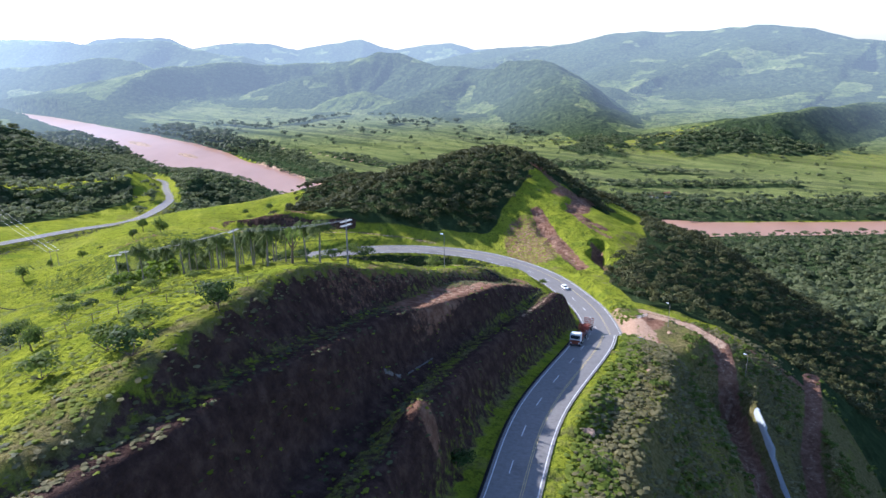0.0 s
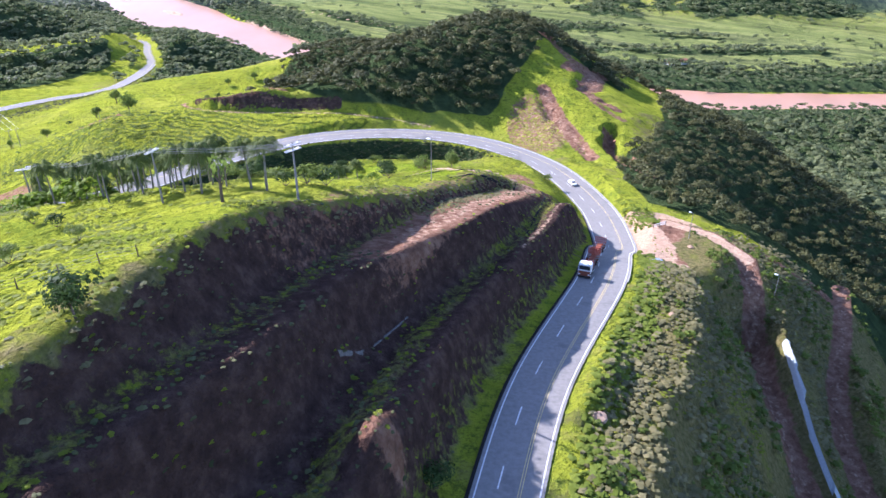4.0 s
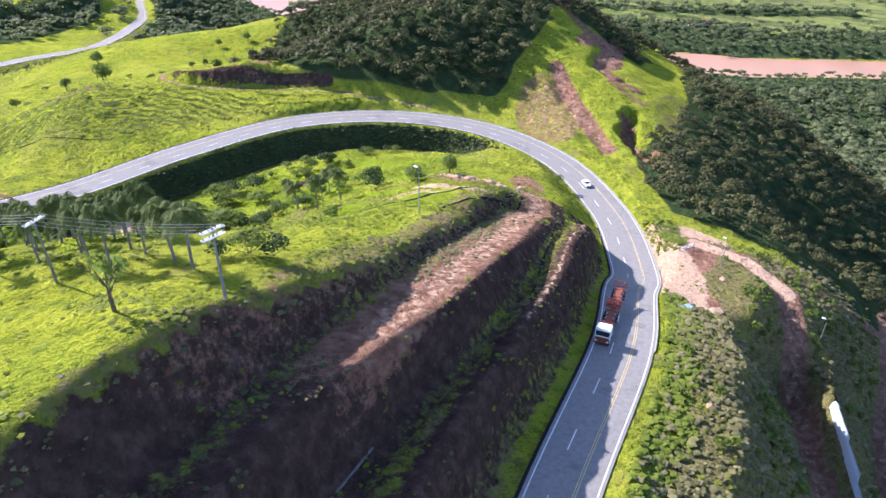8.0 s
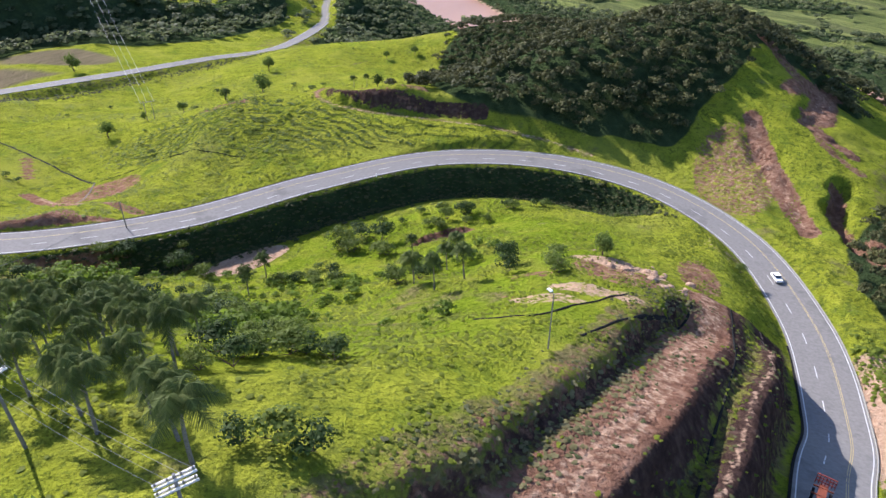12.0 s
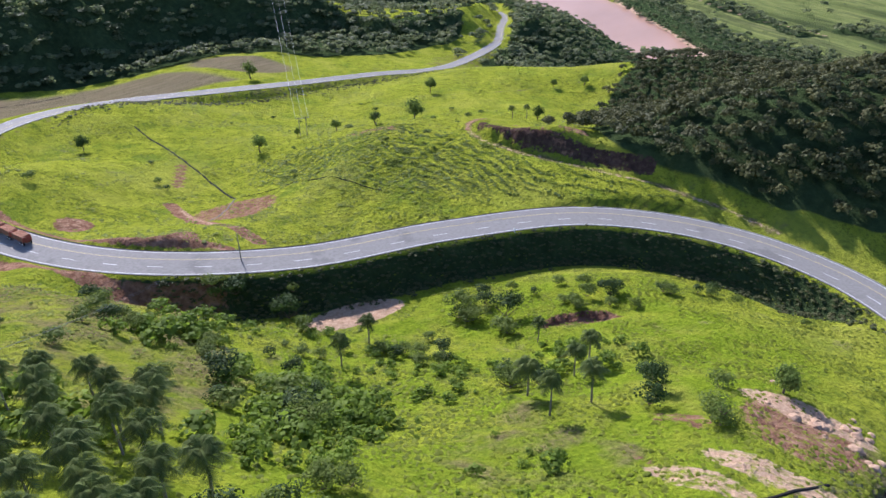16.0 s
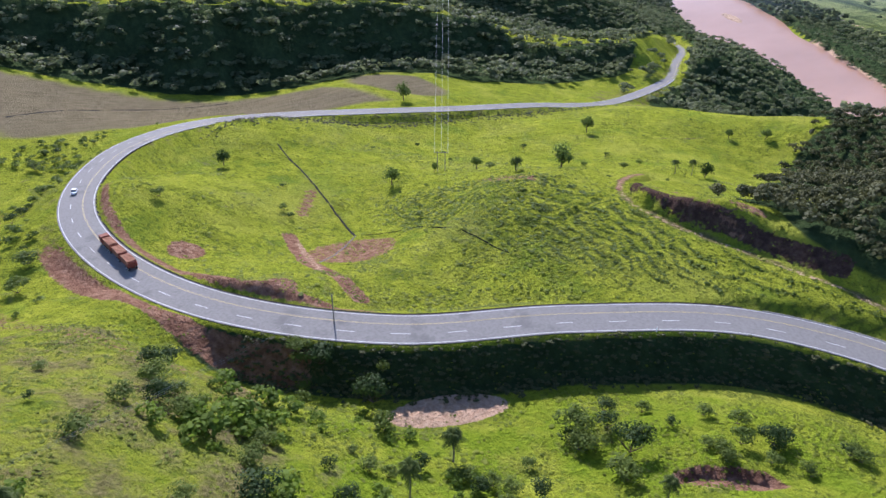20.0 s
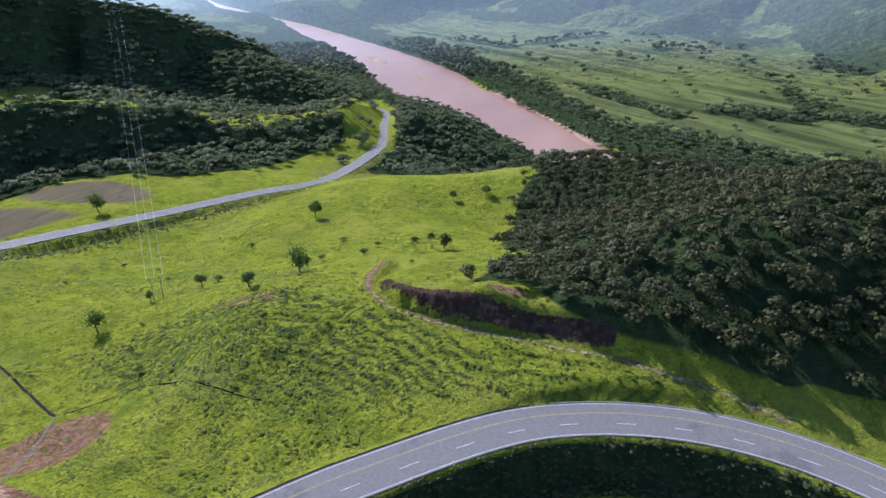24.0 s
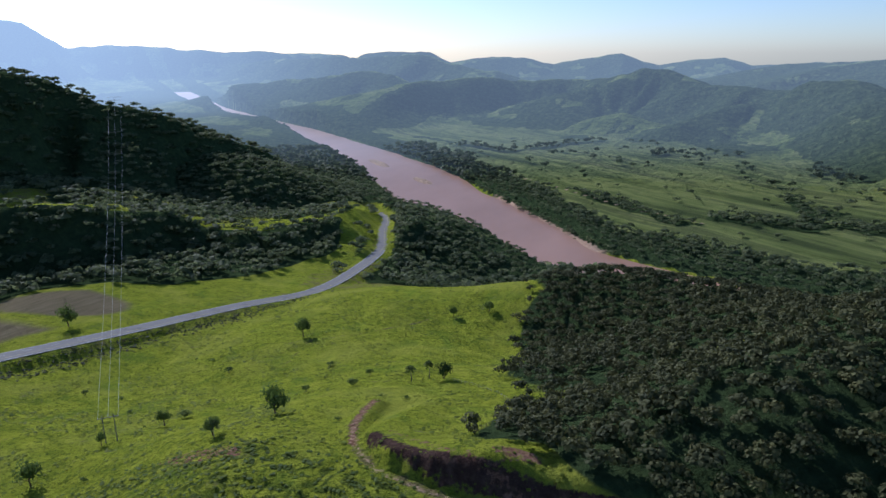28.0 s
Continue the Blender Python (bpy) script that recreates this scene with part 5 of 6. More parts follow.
BIG_BUSHES = [(-63, 235, 8), (-52, 237, 9), (-58, 232, 6), (-13, 206, 6.5), (-3, 198, 5), (-99, 215, 9), (-62, 177, 8), (-56, 173, 7), (-28, 147, 5), (-22, 145, 4), (-36, 156, 4.5), (-14, 279, 4.5), (-8, 277, 3.5), (-34, 254, 5.5), (-22, 260, 4),
              (-76, 177, 7), (-89, 185, 4), (-63, 246, 4.5), (-40, 246, 3.5), (-56, 215, 4.5), (-60, 212, 4), (-71, 188, 5), (-52, 171, 6), (-35, 142, 6), (-33, 146, 5), (-30, 138, 5), (-32, 135, 4), (-113, 213, 6.5), (-118, 211, 5),
              (-115, 180, 6), (-109, 178, 6), (-103, 177, 5), (-98, 177, 5), (-120, 185, 5), (-34, 158, 4), (-60, 181, 6), (-35, 202, 6), (-31, 205, 5), (-78, 168, 4), (2, 82, 4.5), (-40, 88, 3.2), (-46, 92, 3), (-51, 86, 3.6), (-58, 84, 4), (-63, 80, 4.2), (-55, 79, 3), (-36, 94, 2.6), (-67, 86, 3)]
GROVE = []
for px, py in ((-63, 151), (-42, 143), (-40, 146), (-46, 134), (-39, 135), (-39, 127), (-34, 128), (-61, 144), (-76, 151), (-30, 126), (-33, 123), (-35, 134), (-51, 135), (-41, 131), (-59, 137), (-46, 130), (-26, 124), (-23, 121), (-36, 125),
               (-43, 126), (-52, 130), (-48, 124), (-55, 141), (-67, 147), (-49, 140), (-57, 148), (-70, 153), (-46, 138), (-53, 146), (-63, 140), (-49, 145), (-58, 153), (-66, 157), (-43, 137), (-56, 133), (-37, 139), (-72, 145), (-61, 131)):
    GROVE.append((px + rng.uniform(-0.8, 0.8), py + rng.uniform(-0.8, 0.8), rng.uniform(7.2, 9.3)))
hollow = [t for t in TREES if -112 < t[0] < 0 and 120 < t[1] < 270]
TREES = [t for t in TREES if t not in hollow]
BUSHES += [(x, y, 0.6 * h) for x, y, h in hollow]
TREES = [(x, y, h * 1.3 if x < -115 else h) for x, y, h in TREES]
set_out(TREES, [make_tree(1, 520, LEAF_TREE, "broad green tree standing in the pasture", spread=0.42), make_tree(2, 460, LEAF_TREE, "rounded dark green tree in the pasture", spread=0.36), make_tree(3, 300, LEAF_TREE, "airy small tree with thin foliage", spread=0.44), make_tree(4, 520, LEAF_DARK, "dense dark tree with a full crown", spread=0.42, lift=0.5)], "scattered trees", 1.0)
set_out(BUSHES, [make_tree(11, 260, LEAF_BUSH, "leafy green bush on the grass", "bush", 0.5, 0.45, True), make_tree(12, 240, LEAF_DARK, "dark rounded bush on the grass", "bush", 0.46, 0.45, True), make_tree(13, 220, LEAF_BUSH, "loose sprawling green bush", "bush", 0.6, 0.42, True)], "scattered bushes", 1.0)
set_out(BIG_BUSHES, [make_tree(14, 420, LEAF_BUSH, "big dense leafy green bush in the hollow", "bush", 0.5, 0.48, True), make_tree(15, 400, LEAF_DARK, "big dark dense bush in the hollow", "bush", 0.46, 0.48, True)], "big bushes", 1.0)
set_out([(-25, 108, 7.5), (-2, 196, 5)], [make_tree(21, 320, LEAF_TREE, "thin sparse young tree with bare branches", spread=0.26, lift=0.6, keep=0.16)], "sparse trees", 1.0)
set_out(PALMS + GROVE, [make_palm(s) for s in range(5)], "palms of the hollow", 1.0)


# ---- things beside the road ----
def on_land(x, y):
    return float(land(np.array([x]), np.array([y]))[0])


def draped(name, places, half, lift, mat, parent=None, step=1.5, thick=0.0, rows_across=5):
    """A strip that lies on the land along a bent line; half: its half width, one number or one for each place."""
    halves = half if isinstance(half, (list, tuple)) else [half] * len(places)
    line = spline([(x, y, h) for (x, y), h in zip(places, halves)], step)
    way = np.gradient(line[:, :2], axis=0)
    way /= np.linalg.norm(way, axis=1)[:, None]
    nrm = np.stack([-way[:, 1], way[:, 0]], -1)
    rows = []
    for k in np.linspace(-1, 1, rows_across):
        p = line[:, :2] + nrm * (k * line[:, 2:])
        rows.append(np.hstack([p, land(p[:, 0], p[:, 1])[:, None] + lift - (thick if abs(k) == 1 else 0)]))
    return link_mesh(name, np.vstack(rows), grid_faces(len(line), rows_across), mat, parent, soft=True)


kerb = along_road("kerb", -ROAD_HALF - 0.42, -ROAD_HALF - 0.62, 0.2, KERB, 70, 185, thick=0.4)
tagged(kerb, "low pale concrete kerb along the outside of the bend", "kerb", kind="structure")
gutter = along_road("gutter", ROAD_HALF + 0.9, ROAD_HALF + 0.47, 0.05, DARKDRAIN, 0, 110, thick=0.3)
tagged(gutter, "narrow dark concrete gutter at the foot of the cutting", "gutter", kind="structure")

edge_drain = along_road("roadside_drain", -ROAD_HALF - 0.42, -ROAD_HALF - 0.95, 0.05, DARKDRAIN, 186, 330, thick=0.3)
tagged(edge_drain, "dark open gutter along the hillside edge of the road", "gutter", kind="structure")
LINING = draped("slope_lining", [(79.5, 155), (79.6, 148), (79.8, 139), (79.2, 129), (78.5, 118), (77.5, 104)], [0.4, 2.0, 3.8, 4.4, 4.2, 3.6], 0.6, SHEET, thick=0.7, step=1.0, rows_across=13)
tagged(LINING, "pale bluish-white sheet lining on the slope between the tracks", "slope lining")
drain = tagged(new("drain"), "dark open drain running down the pasture", "drain")
drain_bed = draped("channel", [(-276, 308), (-240, 297), (-205, 285), (-179, 275)], 0.55, 0.1, DARKDRAIN, drain, 3.0, 0.2)
drain = tagged(new("drain"), "thin dark drain across the pasture", "drain")
draped("channel", [(-179, 275), (-160, 285), (-140, 284), (-118, 282)], 0.16, 0.1, DARKDRAIN, drain, 3.0, 0.2)
ditch = tagged(new("ditch"), "dark overgrown ditch between the road and the brown fields", "ditch")
draped("channel", [(-422, 236), (-440, 270), (-451, 302), (-453, 340), (-450, 378)], 0.9, 0.15, DARKDRAIN, ditch, 4.0, 0.3)
drain = tagged(new("drain"), "stepped concrete drain down to the road", "drain")
draped("channel", [(-179, 275), (-170, 262), (-160, 246)], 0.4, 0.1, OLDDRAIN, drain, 2.0, 0.2)
for pts in ([(-12, 171), (-3.5, 171), (4, 180), (11, 190)], [(4, 167), (11, 179), (17, 189)], [(17, 190), (21, 197), (23, 206)]):
    drain = tagged(new("drain"), "narrow concrete drain on the hilltop above the cutting", "drain", group="hilltop drains")
    draped("channel", pts, 0.3, 0.12, DARKDRAIN, drain, 1.0, 0.25)

for pts, mat, label in (([(-8.9, 92), (-4.8, 101), (-2.0, 108)], OLDDRAIN, "grey concrete drain along a bench in the cutting"),
                        ([(31.5, 214), (30.3, 203), (27.9, 184.5), (21.7, 158), (18.2, 143)], DARKDRAIN, "dark open drain along the lower bench of the cutting")):
    drain = tagged(new("drain"), label, "drain", group="bench drains")
    draped("channel", pts, 0.24, 0.14, mat, drain, 1.0, 0.3)


def make_pole(tall, arms, label, turn=0.0, name="utility_pole"):
    pole = tagged(new(name), label, "pole")
    bm = bmesh.new()
    tube(bm, (0, 0, -0.6), (0, 0, tall), 0.17, 0.1, 10)
    part("shaft", bm, POLEGREY, pole)
    for k in range(arms):
        z = tall - 0.35 - 0.75 * k
        for side in (-0.16, 0.16):
            bm = bmesh.new()
            box(bm, -1.25, 1.25, side - 0.06, side + 0.06, z - 0.07, z + 0.07, Matrix.Rotation(turn, 4, "Z"))
            arm = part("crossarm", bm, WHITEWOOD, pole, "pale wooden crossarm")
        for x in (-1.1, -0.4, 0.4, 1.1):
            bm = bmesh.new()
            p = Matrix.Rotation(turn, 4, "Z") @ Vector((x, 0, z + 0.07))
            tube(bm, p, p + Vector((0, 0, 0.12)), 0.05, 0.07, 8)
            tube(bm, p + Vector((0, 0, 0.12)), p + Vector((0, 0, 0.22)), 0.075, 0.04, 8)
            part("insulator", bm, POLEGREY, pole)
    return pole


def make_lamp(tall, label, name="lamp_post"):
    lamp = tagged(new(name), label, "lamp post")
    bm = bmesh.new()
    tube(bm, (0, 0, -0.4), (0, 0, tall), 0.09, 0.06, 8)
    tube(bm, (0, 0, tall - 0.05), (0.5, 0, tall + 0.12), 0.045, 0.04, 6)
    part("shaft", bm, POLEGREY, lamp)
    bm = bmesh.new()
    box(bm, 0.35, 1.15, -0.22, 0.22, tall + 0.06, tall + 0.24)
    bmesh.ops.bevel(bm, geom=bm.edges[:], offset=0.05, segments=2, affect="EDGES")
    part("lamp_head", bm, WHITEMETAL, lamp, "white lamp head")
    return lamp


def stand(ob, x, y, turn=0.0, lean=0.0):
    ob.matrix_basis = Matrix.Translation((x, y, on_land(x, y))) @ Matrix.Rotation(turn, 4, "Z") @ Matrix.Rotation(lean, 4, "X")
    return ob


P_NEAR, P_FAR, P_TWIN, P_ROAD = (-16.5, 113), (-38, 120), (-68.4, 138.6), (-118.5, 221)
stand(make_pole(8.4, 2, "grey concrete power pole with double white crossarms on the hill", 0.9), *P_NEAR)
stand(make_pole(8.4, 1, "weathered power pole with crossarm leaning over the grass", 1.2), *P_FAR, lean=0.03)
stand(make_lamp(8.6, "thin grey post with a white head on the hilltop"), 0.3, 160, 2.4)
stand(make_lamp(7.5, "thin lamp post with white head beside the dirt yard"), 67.5, 190, 2.6)
stand(make_lamp(6.5, "thin lamp post with white head beside the dirt track"), 84, 172, 2.6)
stand(make_pole(8.0, 0, "dark slender pole at the edge of the road"), -118.5, 221)
twin = [stand(make_pole(8.0, 1, "one of two dark power poles behind the hill", 0.4), px, py) for px, py in ((-70, 139.5), (-66.8, 137.8))]
for ob in twin:
    tagged(ob, group="twin poles")


def wire(a, b, sag, label, thick=0.013, mat=WIRE):
    line = np.linspace(0, 1, 15)[:, None]
    pts = np.array(a) * (1 - line) + np.array(b) * line
    pts[:, 2] -= sag * 4 * (line * (1 - line))[:, 0]
    verts, faces = [], []
    for n, p in enumerate(pts):
        for k in range(4):
            verts.append(p + thick * np.array([math.cos(k * 1.571), math.sin(k * 1.571) * 0.5, math.sin(k * 1.571)]))
        if n:
            for k in range(4):
                faces.append((4 * n - 4 + k, 4 * n - 4 + (k + 1) % 4, 4 * n + (k + 1) % 4, 4 * n + k))
    return tagged(link_mesh("power_line", np.array(verts), np.array(faces), mat), label, "cable", group="power lines")


def arm_ends(p, tall, turn, z=0.2):
    base = on_land(*p) + tall - z
    return [(p[0] + math.cos(turn) * s, p[1] + math.sin(turn) * s, base) for s in (-1.1, -0.4, 0.4, 1.1)]


for a, b in zip(arm_ends(P_NEAR, 8.4, 0.9), arm_ends(P_FAR, 8.4, 1.2)):
    wire(a, b, 0.5, "thin overhead power line between the hill poles")
for a, b in zip(arm_ends(P_FAR, 8.4, 1.2), arm_ends(P_TWIN, 8.0, 1.2)):
    wire(a, b, 0.7, "thin overhead power line across the hollow")
for a, b in zip(arm_ends(P_TWIN, 8.0, 1.2)[:3], arm_ends(P_ROAD, 8.0, 0.6)):
    wire(a, b, 2.5, "thin overhead power line running down to the road")
P_FRAME = (-203, 341)
hframe = tagged(new("utility_pole"), "pair of slender poles joined by a crossarm in the open pasture", "pole")
for side in (-1.6, 1.6):
    bm = bmesh.new()
    tube(bm, (side, 0, -0.6), (side, 0, 9.0), 0.16, 0.1, 8)
    part("shaft", bm, POLEGREY, hframe)
bm = bmesh.new()
box(bm, -3.0, 3.0, -0.08, 0.08, 8.2, 8.4)
part("crossarm", bm, POLEGREY, hframe)
stand(hframe, *P_FRAME, 0.78)
PYLON = (-735, 885)
HIGH = on_land(*PYLON) + 26
for off in (-5, 0, 5):
    wire((PYLON[0] + off, PYLON[1] + off, HIGH), (P_FRAME[0] + off * 0.4, P_FRAME[1] + off * 0.4, on_land(*P_FRAME) + 8.4), 14, "thin high-voltage line crossing the valley", 0.045, PALEWIRE)


def make_pylon():
    tower = tagged(new("pylon"), "distant steel lattice pylon on the wooded ridge", "pylon")
    for sx in (-1, 1):
        for sy in (-1, 1):
            bm = bmesh.new()
            tube(bm, (2.4 * sx, 2.4 * sy, -1), (0.4 * sx, 0.4 * sy, 24), 0.14, 0.1, 4)
            part("leg", bm, POLEGREY, tower)
    for z in (6, 12, 18):
        bm = bmesh.new()
        w = 2.4 - 2.0 * z / 24
        for a, b in (((-w, -w), (w, -w)), ((w, -w), (w, w)), ((w, w), (-w, w)), ((-w, w), (-w, -w))):
            tube(bm, (*a, z), (*b, z + 0.1), 0.08, 0.08, 4)
        part("brace", bm, POLEGREY, tower)
    for z in (21, 25):
        bm = bmesh.new()
        tube(bm, (-5.5, -5.5, z), (5.5, 5.5, z + 0.1), 0.14, 0.14, 4)
        part("crossarm", bm, POLEGREY, tower)
    return tower


stand(make_pylon(), *PYLON)


# ---- vehicles ----
def road_pose(near_x, near_y, lane, back=False):
    i = int(((ROAD[:, 0] - near_x) ** 2 + (ROAD[:, 1] - near_y) ** 2).argmin())
    way = ROAD_WAY[i] * (-1 if back else 1)
    nrm = np.array([-ROAD_WAY[i][1], ROAD_WAY[i][0]])
    p = ROAD[i, :2] + nrm * lane
    j = min(i + 2, len(ROAD) - 1)
    rise = (ROAD[j, 2] - ROAD[i - 2, 2]) / (2 * np.linalg.norm(ROAD[j, :2] - ROAD[i, :2])) * (-1 if back else 1)
    return Matrix.Translation((p[0], p[1], ROAD[i, 2] + 0.065)) @ Matrix.Rotation(math.atan2(way[1], way[0]), 4, "Z") @ Matrix.Rotation(-math.atan(rise), 4, "Y")


def wheel(thing, x, y, r, wide):
    bm = bmesh.new()
    tube(bm, (x, y - wide / 2, r), (x, y + wide / 2, r), r, r, 16)
    bmesh.ops.bevel(bm, geom=bm.edges[:], offset=0.03, segments=1, affect="EDGES")
    tyre = part("wheel", bm, RUBBER, thing)
    bm = bmesh.new()
    tube(bm, (x, y - wide / 2 - 0.01, r), (x, y + wide / 2 + 0.01, r), r * 0.55, r * 0.55, 12)
    part("rim", bm, WHITEMETAL, tyre)


def rounded(bm, verts, by):
    edges = {e for v in verts for e in v.link_edges}
    bmesh.ops.bevel(bm, geom=list(edges), offset=by, segments=2, affect="EDGES")


def make_car(paint, label):
    car = tagged(new("car"), label, "car")
    bm = bmesh.new()
    rounded(bm, box(bm, -2.1, 2.1, -0.85, 0.85, 0.3, 0.85), 0.12)
    v = box(bm, -1.6, 0.75, -0.78, 0.78, 0.84, 1.42)
    for q in v:
        if q.co.z > 1.2:
            q.co.x = q.co.x * 0.72 - 0.12
            q.co.y *= 0.86
    part("body", bm, paint, car)
    for x0, x1, z0, z1, n in ((0.5, 0.72, 0.9, 1.36, "windscreen"), (-1.52, -1.25, 0.92, 1.34, "rear_window")):
        bm = bmesh.new()
        for q in box(bm, min(x0, x1), max(x0, x1), -0.66, 0.66, z0, z1):
            if q.co.z > 1.2:
                q.co.x += -0.24 if x0 > 0 else 0.3
        part(n, bm, GLASS, car)
    for side in (-1, 1):
        bm = bmesh.new()
        for q in box(bm, -1.25, 0.5, side * 0.74 - 0.04, side * 0.74 + 0.04, 0.95, 1.32):
            if q.co.z > 1.2:
                q.co.x *= 0.8
                q.co.y -= side * 0.07
        part("side_window", bm, GLASS, car)
        bm = bmesh.new()
        box(bm, 2.02, 2.12, side * 0.6 - 0.16, side * 0.6 + 0.16, 0.58, 0.74)
        part("headlight", bm, GLASS, car)
    for x in (-1.3, 1.3):
        for y in (-0.78, 0.78):
            wheel(car, x, y, 0.31, 0.2)
    return car


def make_truck(label, loaded, trailers, length):
    """A tractor with low trailers behind it; the front stands at the origin and looks along +x."""
    truck = tagged(new("truck"), label, "truck")
    bm = bmesh.new()
    v = box(bm, -2.3, 0, -1.22, 1.22, 0.95, 2.95)
    rounded(bm, v, 0.14)
    part("cab", bm, CABWHITE if not loaded else RUST, truck)
    bm = bmesh.new()
    box(bm, -0.05, 0.06, -1.12, 1.12, 0.55, 1.5)
    part("grille", bm, RUST, truck, "dark red bumper and grille")
    bm = bmesh.new()
    box(bm, -0.02, 0.05, -1.05, 1.05, 1.75, 2.55)
    part("windscreen", bm, GLASS, truck)
    for side in (-1, 1):
        bm = bmesh.new()
        box(bm, 0.04, 0.1, side * 0.9 - 0.18, side * 0.9 + 0.18, 0.75, 0.98)
        part("headlight", bm, WHITEMETAL, truck)
    for x in (-0.9, -3.6, -4.8):
        for y in (-1.02, 1.02):
            wheel(truck, x, y, 0.5, 0.36)
    bm = bmesh.new()
    box(bm, -5.6, -2.2, -0.45, 0.45, 0.75, 1.05)
    part("chassis", bm, DARKSTEEL, truck)
    at = -2.9
    for n in range(trailers):
        bm = bmesh.new()
        box(bm, at - length, at, -0.5, 0.5, 1.0, 1.25)
        for k in range(5):
            x = at - length * (k + 0.5) / 5
            box(bm, x - 0.07, x + 0.07, -1.2, 1.2, 1.1, 1.3)
        part("trailer_frame", bm, RUST, truck)
        for x in (at - 0.25, at - length + 0.25):
            bm = bmesh.new()
            for y in np.linspace(-1.15, 1.15, 7):
                box(bm, x - 0.05, x + 0.05, y - 0.05, y + 0.05, 1.25, 2.7)
            for z in (1.7, 2.2, 2.65):
                box(bm, x - 0.06, x + 0.06, -1.2, 1.2, z - 0.06, z + 0.06)
            part("stake_rack", bm, REDPAINT, truck)
        if loaded:
            bm = bmesh.new()
            v = box(bm, at - length + 0.5, at - 0.5, -1.2, 1.2, 1.3, 2.75)
            bmesh.ops.subdivide_edges(bm, edges=bm.edges[:], cuts=3, use_grid_fill=True)
            for q in bm.verts:
                if q.co.z > 2.6:
                    q.co.z += 0.25 * noise.noise(q.co * 1.7) + 0.15
            part("load", bm, LOADEARTH, truck, "heaped reddish-brown load")
        for x in (at - length + 1.2, at - length + 2.5):
            for y in (-1.02, 1.02):
                wheel(truck, x, y, 0.5, 0.36)
        at -= length + 0.7
    return truck


make_truck("white-fronted truck with two empty red stake trailers on the road", False, 2, 9.0).matrix_basis = road_pose(30, 141, 3.2, True)
make_truck("long reddish-brown truck with three loaded trailers on the bend", True, 3, 6.2).matrix_basis = road_pose(-199, 202, -2.4)
make_car(CABWHITE, "small white car driving along the bend").matrix_basis = road_pose(46.6, 247, 0.2, True)
make_car(CABWHITE, "small white car on the loop of the road").matrix_basis = road_pose(-244, 214, 1.4, True)

# ---- small things ----
post = tagged(new("marker_post"), "short white marker post at the road edge", "post")
bm = bmesh.new()
tube(bm, (0, 0, -0.2), (0, 0, 1.1), 0.14, 0.12, 8)
part("shaft", bm, WHITEMETAL, post)
stand(post, -66.5, 271.5)
sheet = tagged(new("metal_sheet"), "bluish metal sheet lying on the green verge", "metal sheet")
bm = bmesh.new()
box(bm, -1.4, 1.4, -0.7, 0.7, 0.35, 0.43, Matrix.Rotation(0.15, 4, "Y"))
part("panel", bm, SHEETBLUE, sheet)
for sx in (-1.2, 1.2):
    bm = bmesh.new()
    tube(bm, (sx, 0, -0.3), (sx, 0, 0.4), 0.05, 0.05, 6)
    part("leg", bm, POLEGREY, sheet)
stand(sheet, 50.5, 163, 0.6)


def make_fence(places, label, tall=1.2, gap=2.6):
    fence = tagged(new("wire_fence"), label, "fence")
    line = spline([(x, y, 0) for x, y in places], gap)
    tops = []
    for x, y, _ in line:
        z = on_land(x, y)
        bm = bmesh.new()
        tube(bm, (x, y, z - 0.3), (x + rng.uniform(-0.08, 0.08), y, z + tall), 0.07, 0.05, 6)
        part("post", bm, BARK, fence)
        tops.append((x, y, z))
    for h in (0.4, 0.75, 1.1):
        bm = bmesh.new()
        for a, b in zip(tops, tops[1:]):
            tube(bm, (a[0], a[1], a[2] + h), (b[0], b[1], b[2] + h), 0.012, 0.012, 3)
        part("wire", bm, WIRE, fence)
    return fence


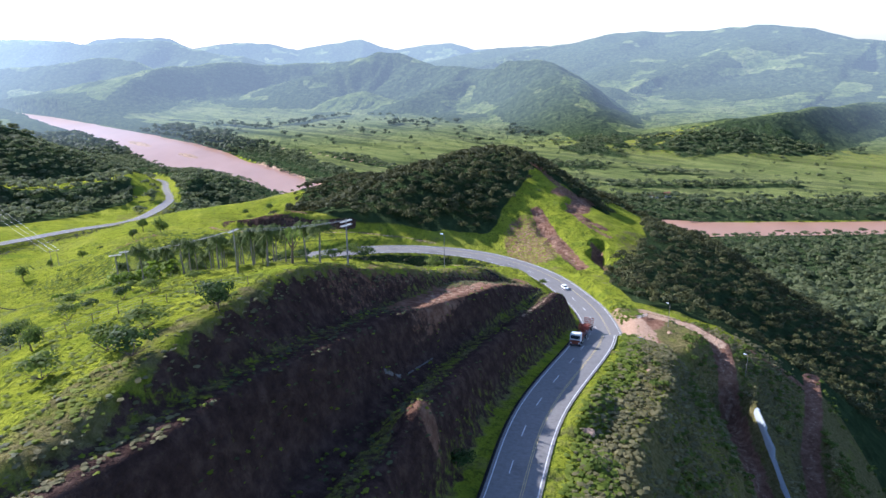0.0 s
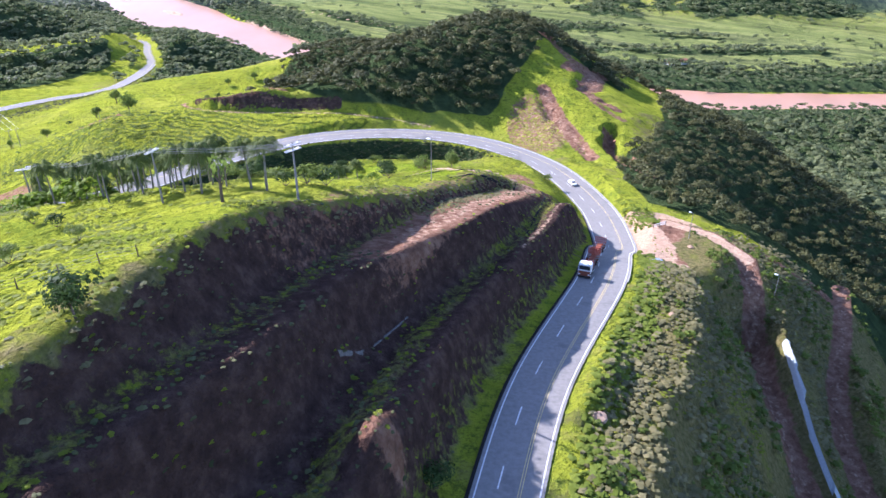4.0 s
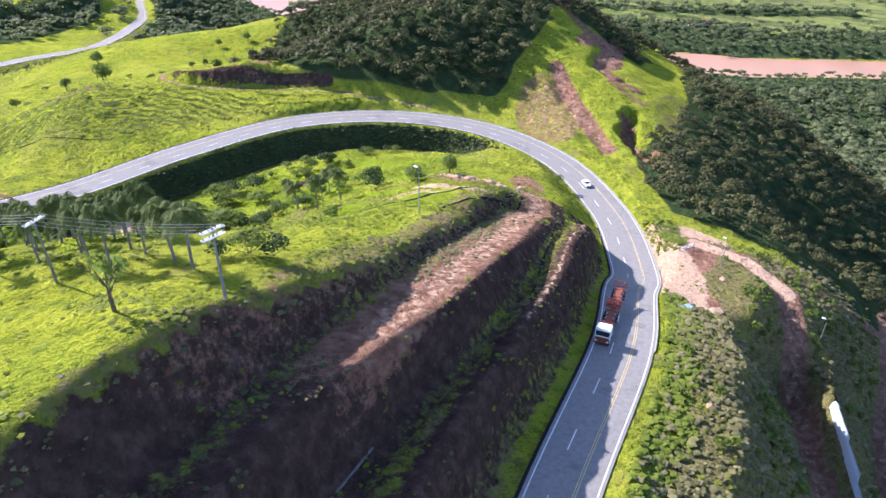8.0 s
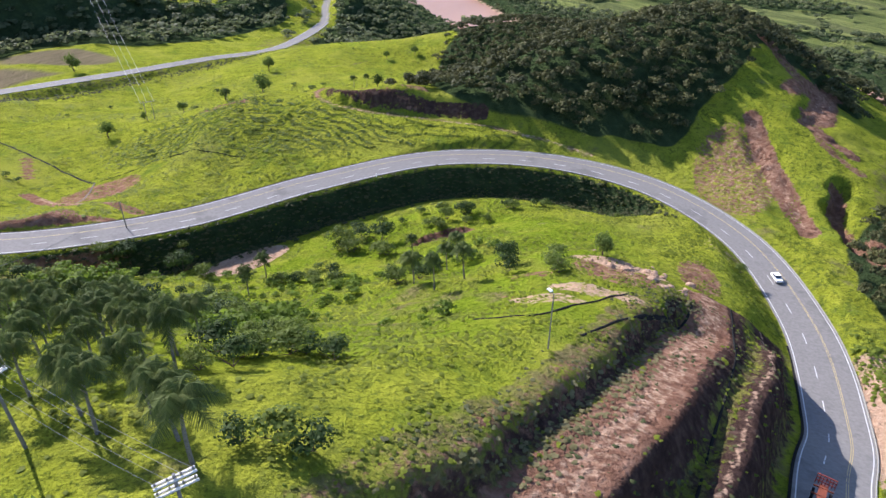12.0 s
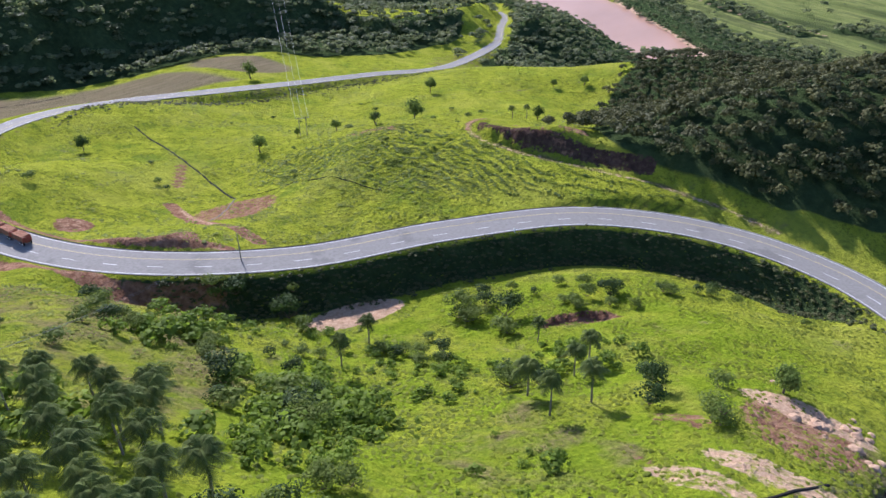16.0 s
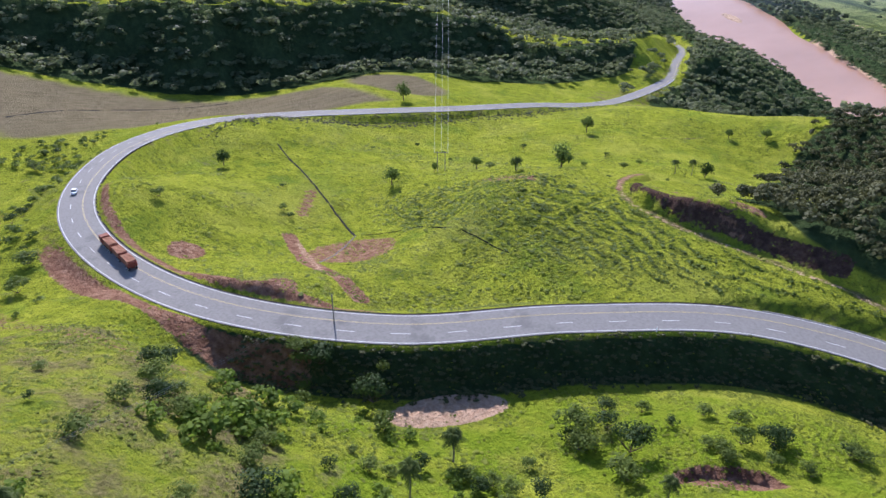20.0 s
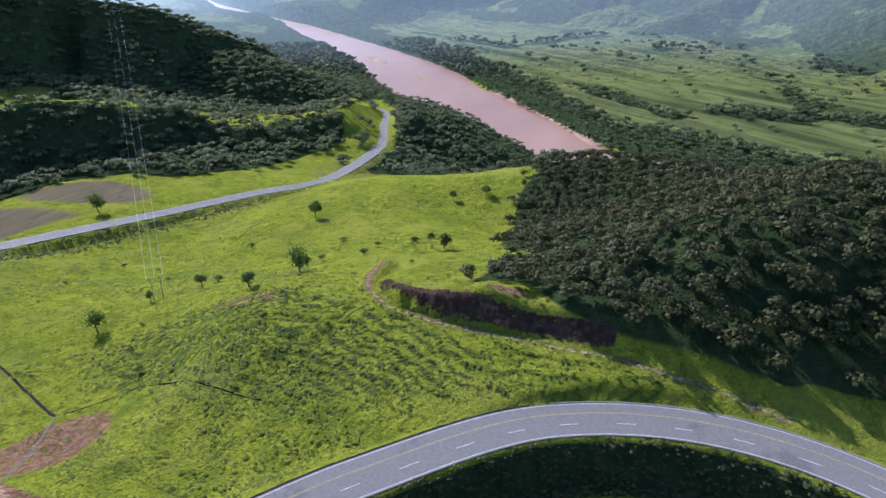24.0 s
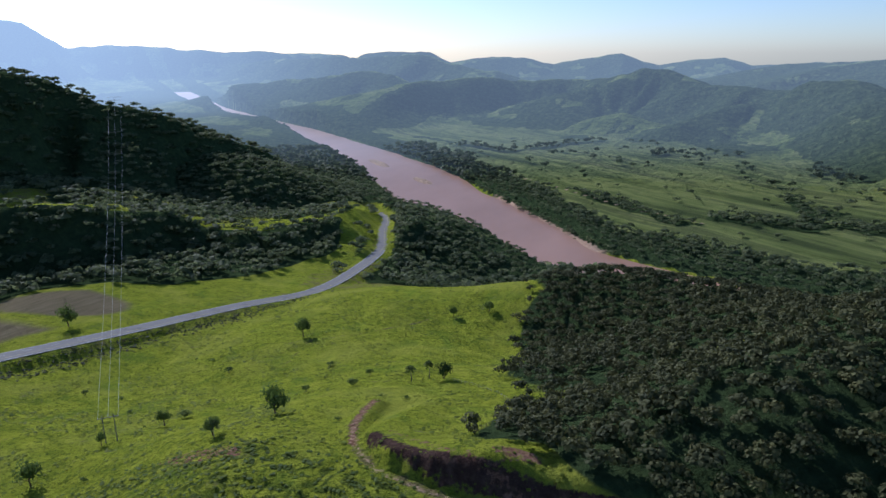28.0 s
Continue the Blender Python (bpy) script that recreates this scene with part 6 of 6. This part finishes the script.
make_fence([(-58, 72), (-46, 77), (-35, 81), (-26, 86)], "old wooden post and wire fence across the pasture")
make_fence([(-168, 166), (-150, 172), (-132, 182), (-118, 194)], "old wooden post and wire fence down the spur")
make_fence([(-119, 420), (-95, 400), (-84, 372), (-88, 346)], "old post and wire fence at the edge of the wood")
gate = tagged(new("wooden_gate"), "weathered wooden barrier across the dirt yard", "gate")
for z in (0.5, 0.85, 1.2):
    bm = bmesh.new()
    box(bm, -2.2, 2.2, -0.04, 0.04, z - 0.07, z + 0.07)
    part("rail", bm, WHITEWOOD, gate)
for x in (-2.2, 0, 2.2):
    bm = bmesh.new()
    box(bm, x - 0.07, x + 0.07, -0.07, 0.07, -0.3, 1.4)
    part("post", bm, BARK, gate)
stand(gate, 62, 198, 0.5)


def make_rock(seed, r):
    bm = bmesh.new()
    bmesh.ops.create_icosphere(bm, subdivisions=2, radius=r)
    for v in bm.verts:
        v.co *= 1 + 0.45 * noise.noise(v.co / r * 1.3 + Vector((seed, 0, 0)))
        v.co.z *= 0.7
    me = bpy.data.meshes.new("boulder")
    bm.to_mesh(me)
    bm.free()
    me.materials.append(ROCK)
    return new("boulder", me)


for n in range(26):
    px, py = rng.normal(13, 5), rng.normal(211, 5)
    ob = stand(make_rock(n, rng.uniform(0.4, 1.1)), px, py, rng.uniform(0, 6))
    tagged(ob, "broken ochre rock on the bare ground above the bend", "rock", "rocks above the bend")
for n, (px, py, r) in enumerate(((23, 96.5, 1.2), (58.5, 168, 1.5), (60, 170, 1.0), (42.6, 128.7, 0.6), (66, 184, 0.8))):
    ob = stand(make_rock(50 + n, r), px, py, n)
    tagged(ob, "ochre boulder on the bank beside the road", "rock", "roadside rocks")


# ---- far buildings ----
def make_house(w, d, h, label):
    house = tagged(new("house"), label, "house")
    bm = bmesh.new()
    box(bm, -w / 2, w / 2, -d / 2, d / 2, -1, h)
    wall = part("wall", bm, HOUSEWHITE, house)
    bm = bmesh.new()
    for q in box(bm, -w / 2 - 0.5, w / 2 + 0.5, -d / 2 - 0.5, d / 2 + 0.5, h, h + w * 0.25):
        if q.co.z > h + 0.1:
            q.co.x *= 0.05
    part("roof", bm, ROOFTILE, house)
    for x in (-w / 4, w / 4):
        bm = bmesh.new()
        box(bm, x - 0.6, x + 0.6, -d / 2 - 0.04, -d / 2 + 0.1, 1.0, 2.2)
        part("window", bm, GLASS, wall)
    return house


for n, (px, py) in enumerate(((266, 846), (284, 852))):
    ob = stand(make_house(rng.uniform(8, 14), rng.uniform(8, 16), 3.5, "small pale farmhouse with tiled roof down in the valley"), px, py, rng.uniform(0, 3))
    tagged(ob, group="valley houses")
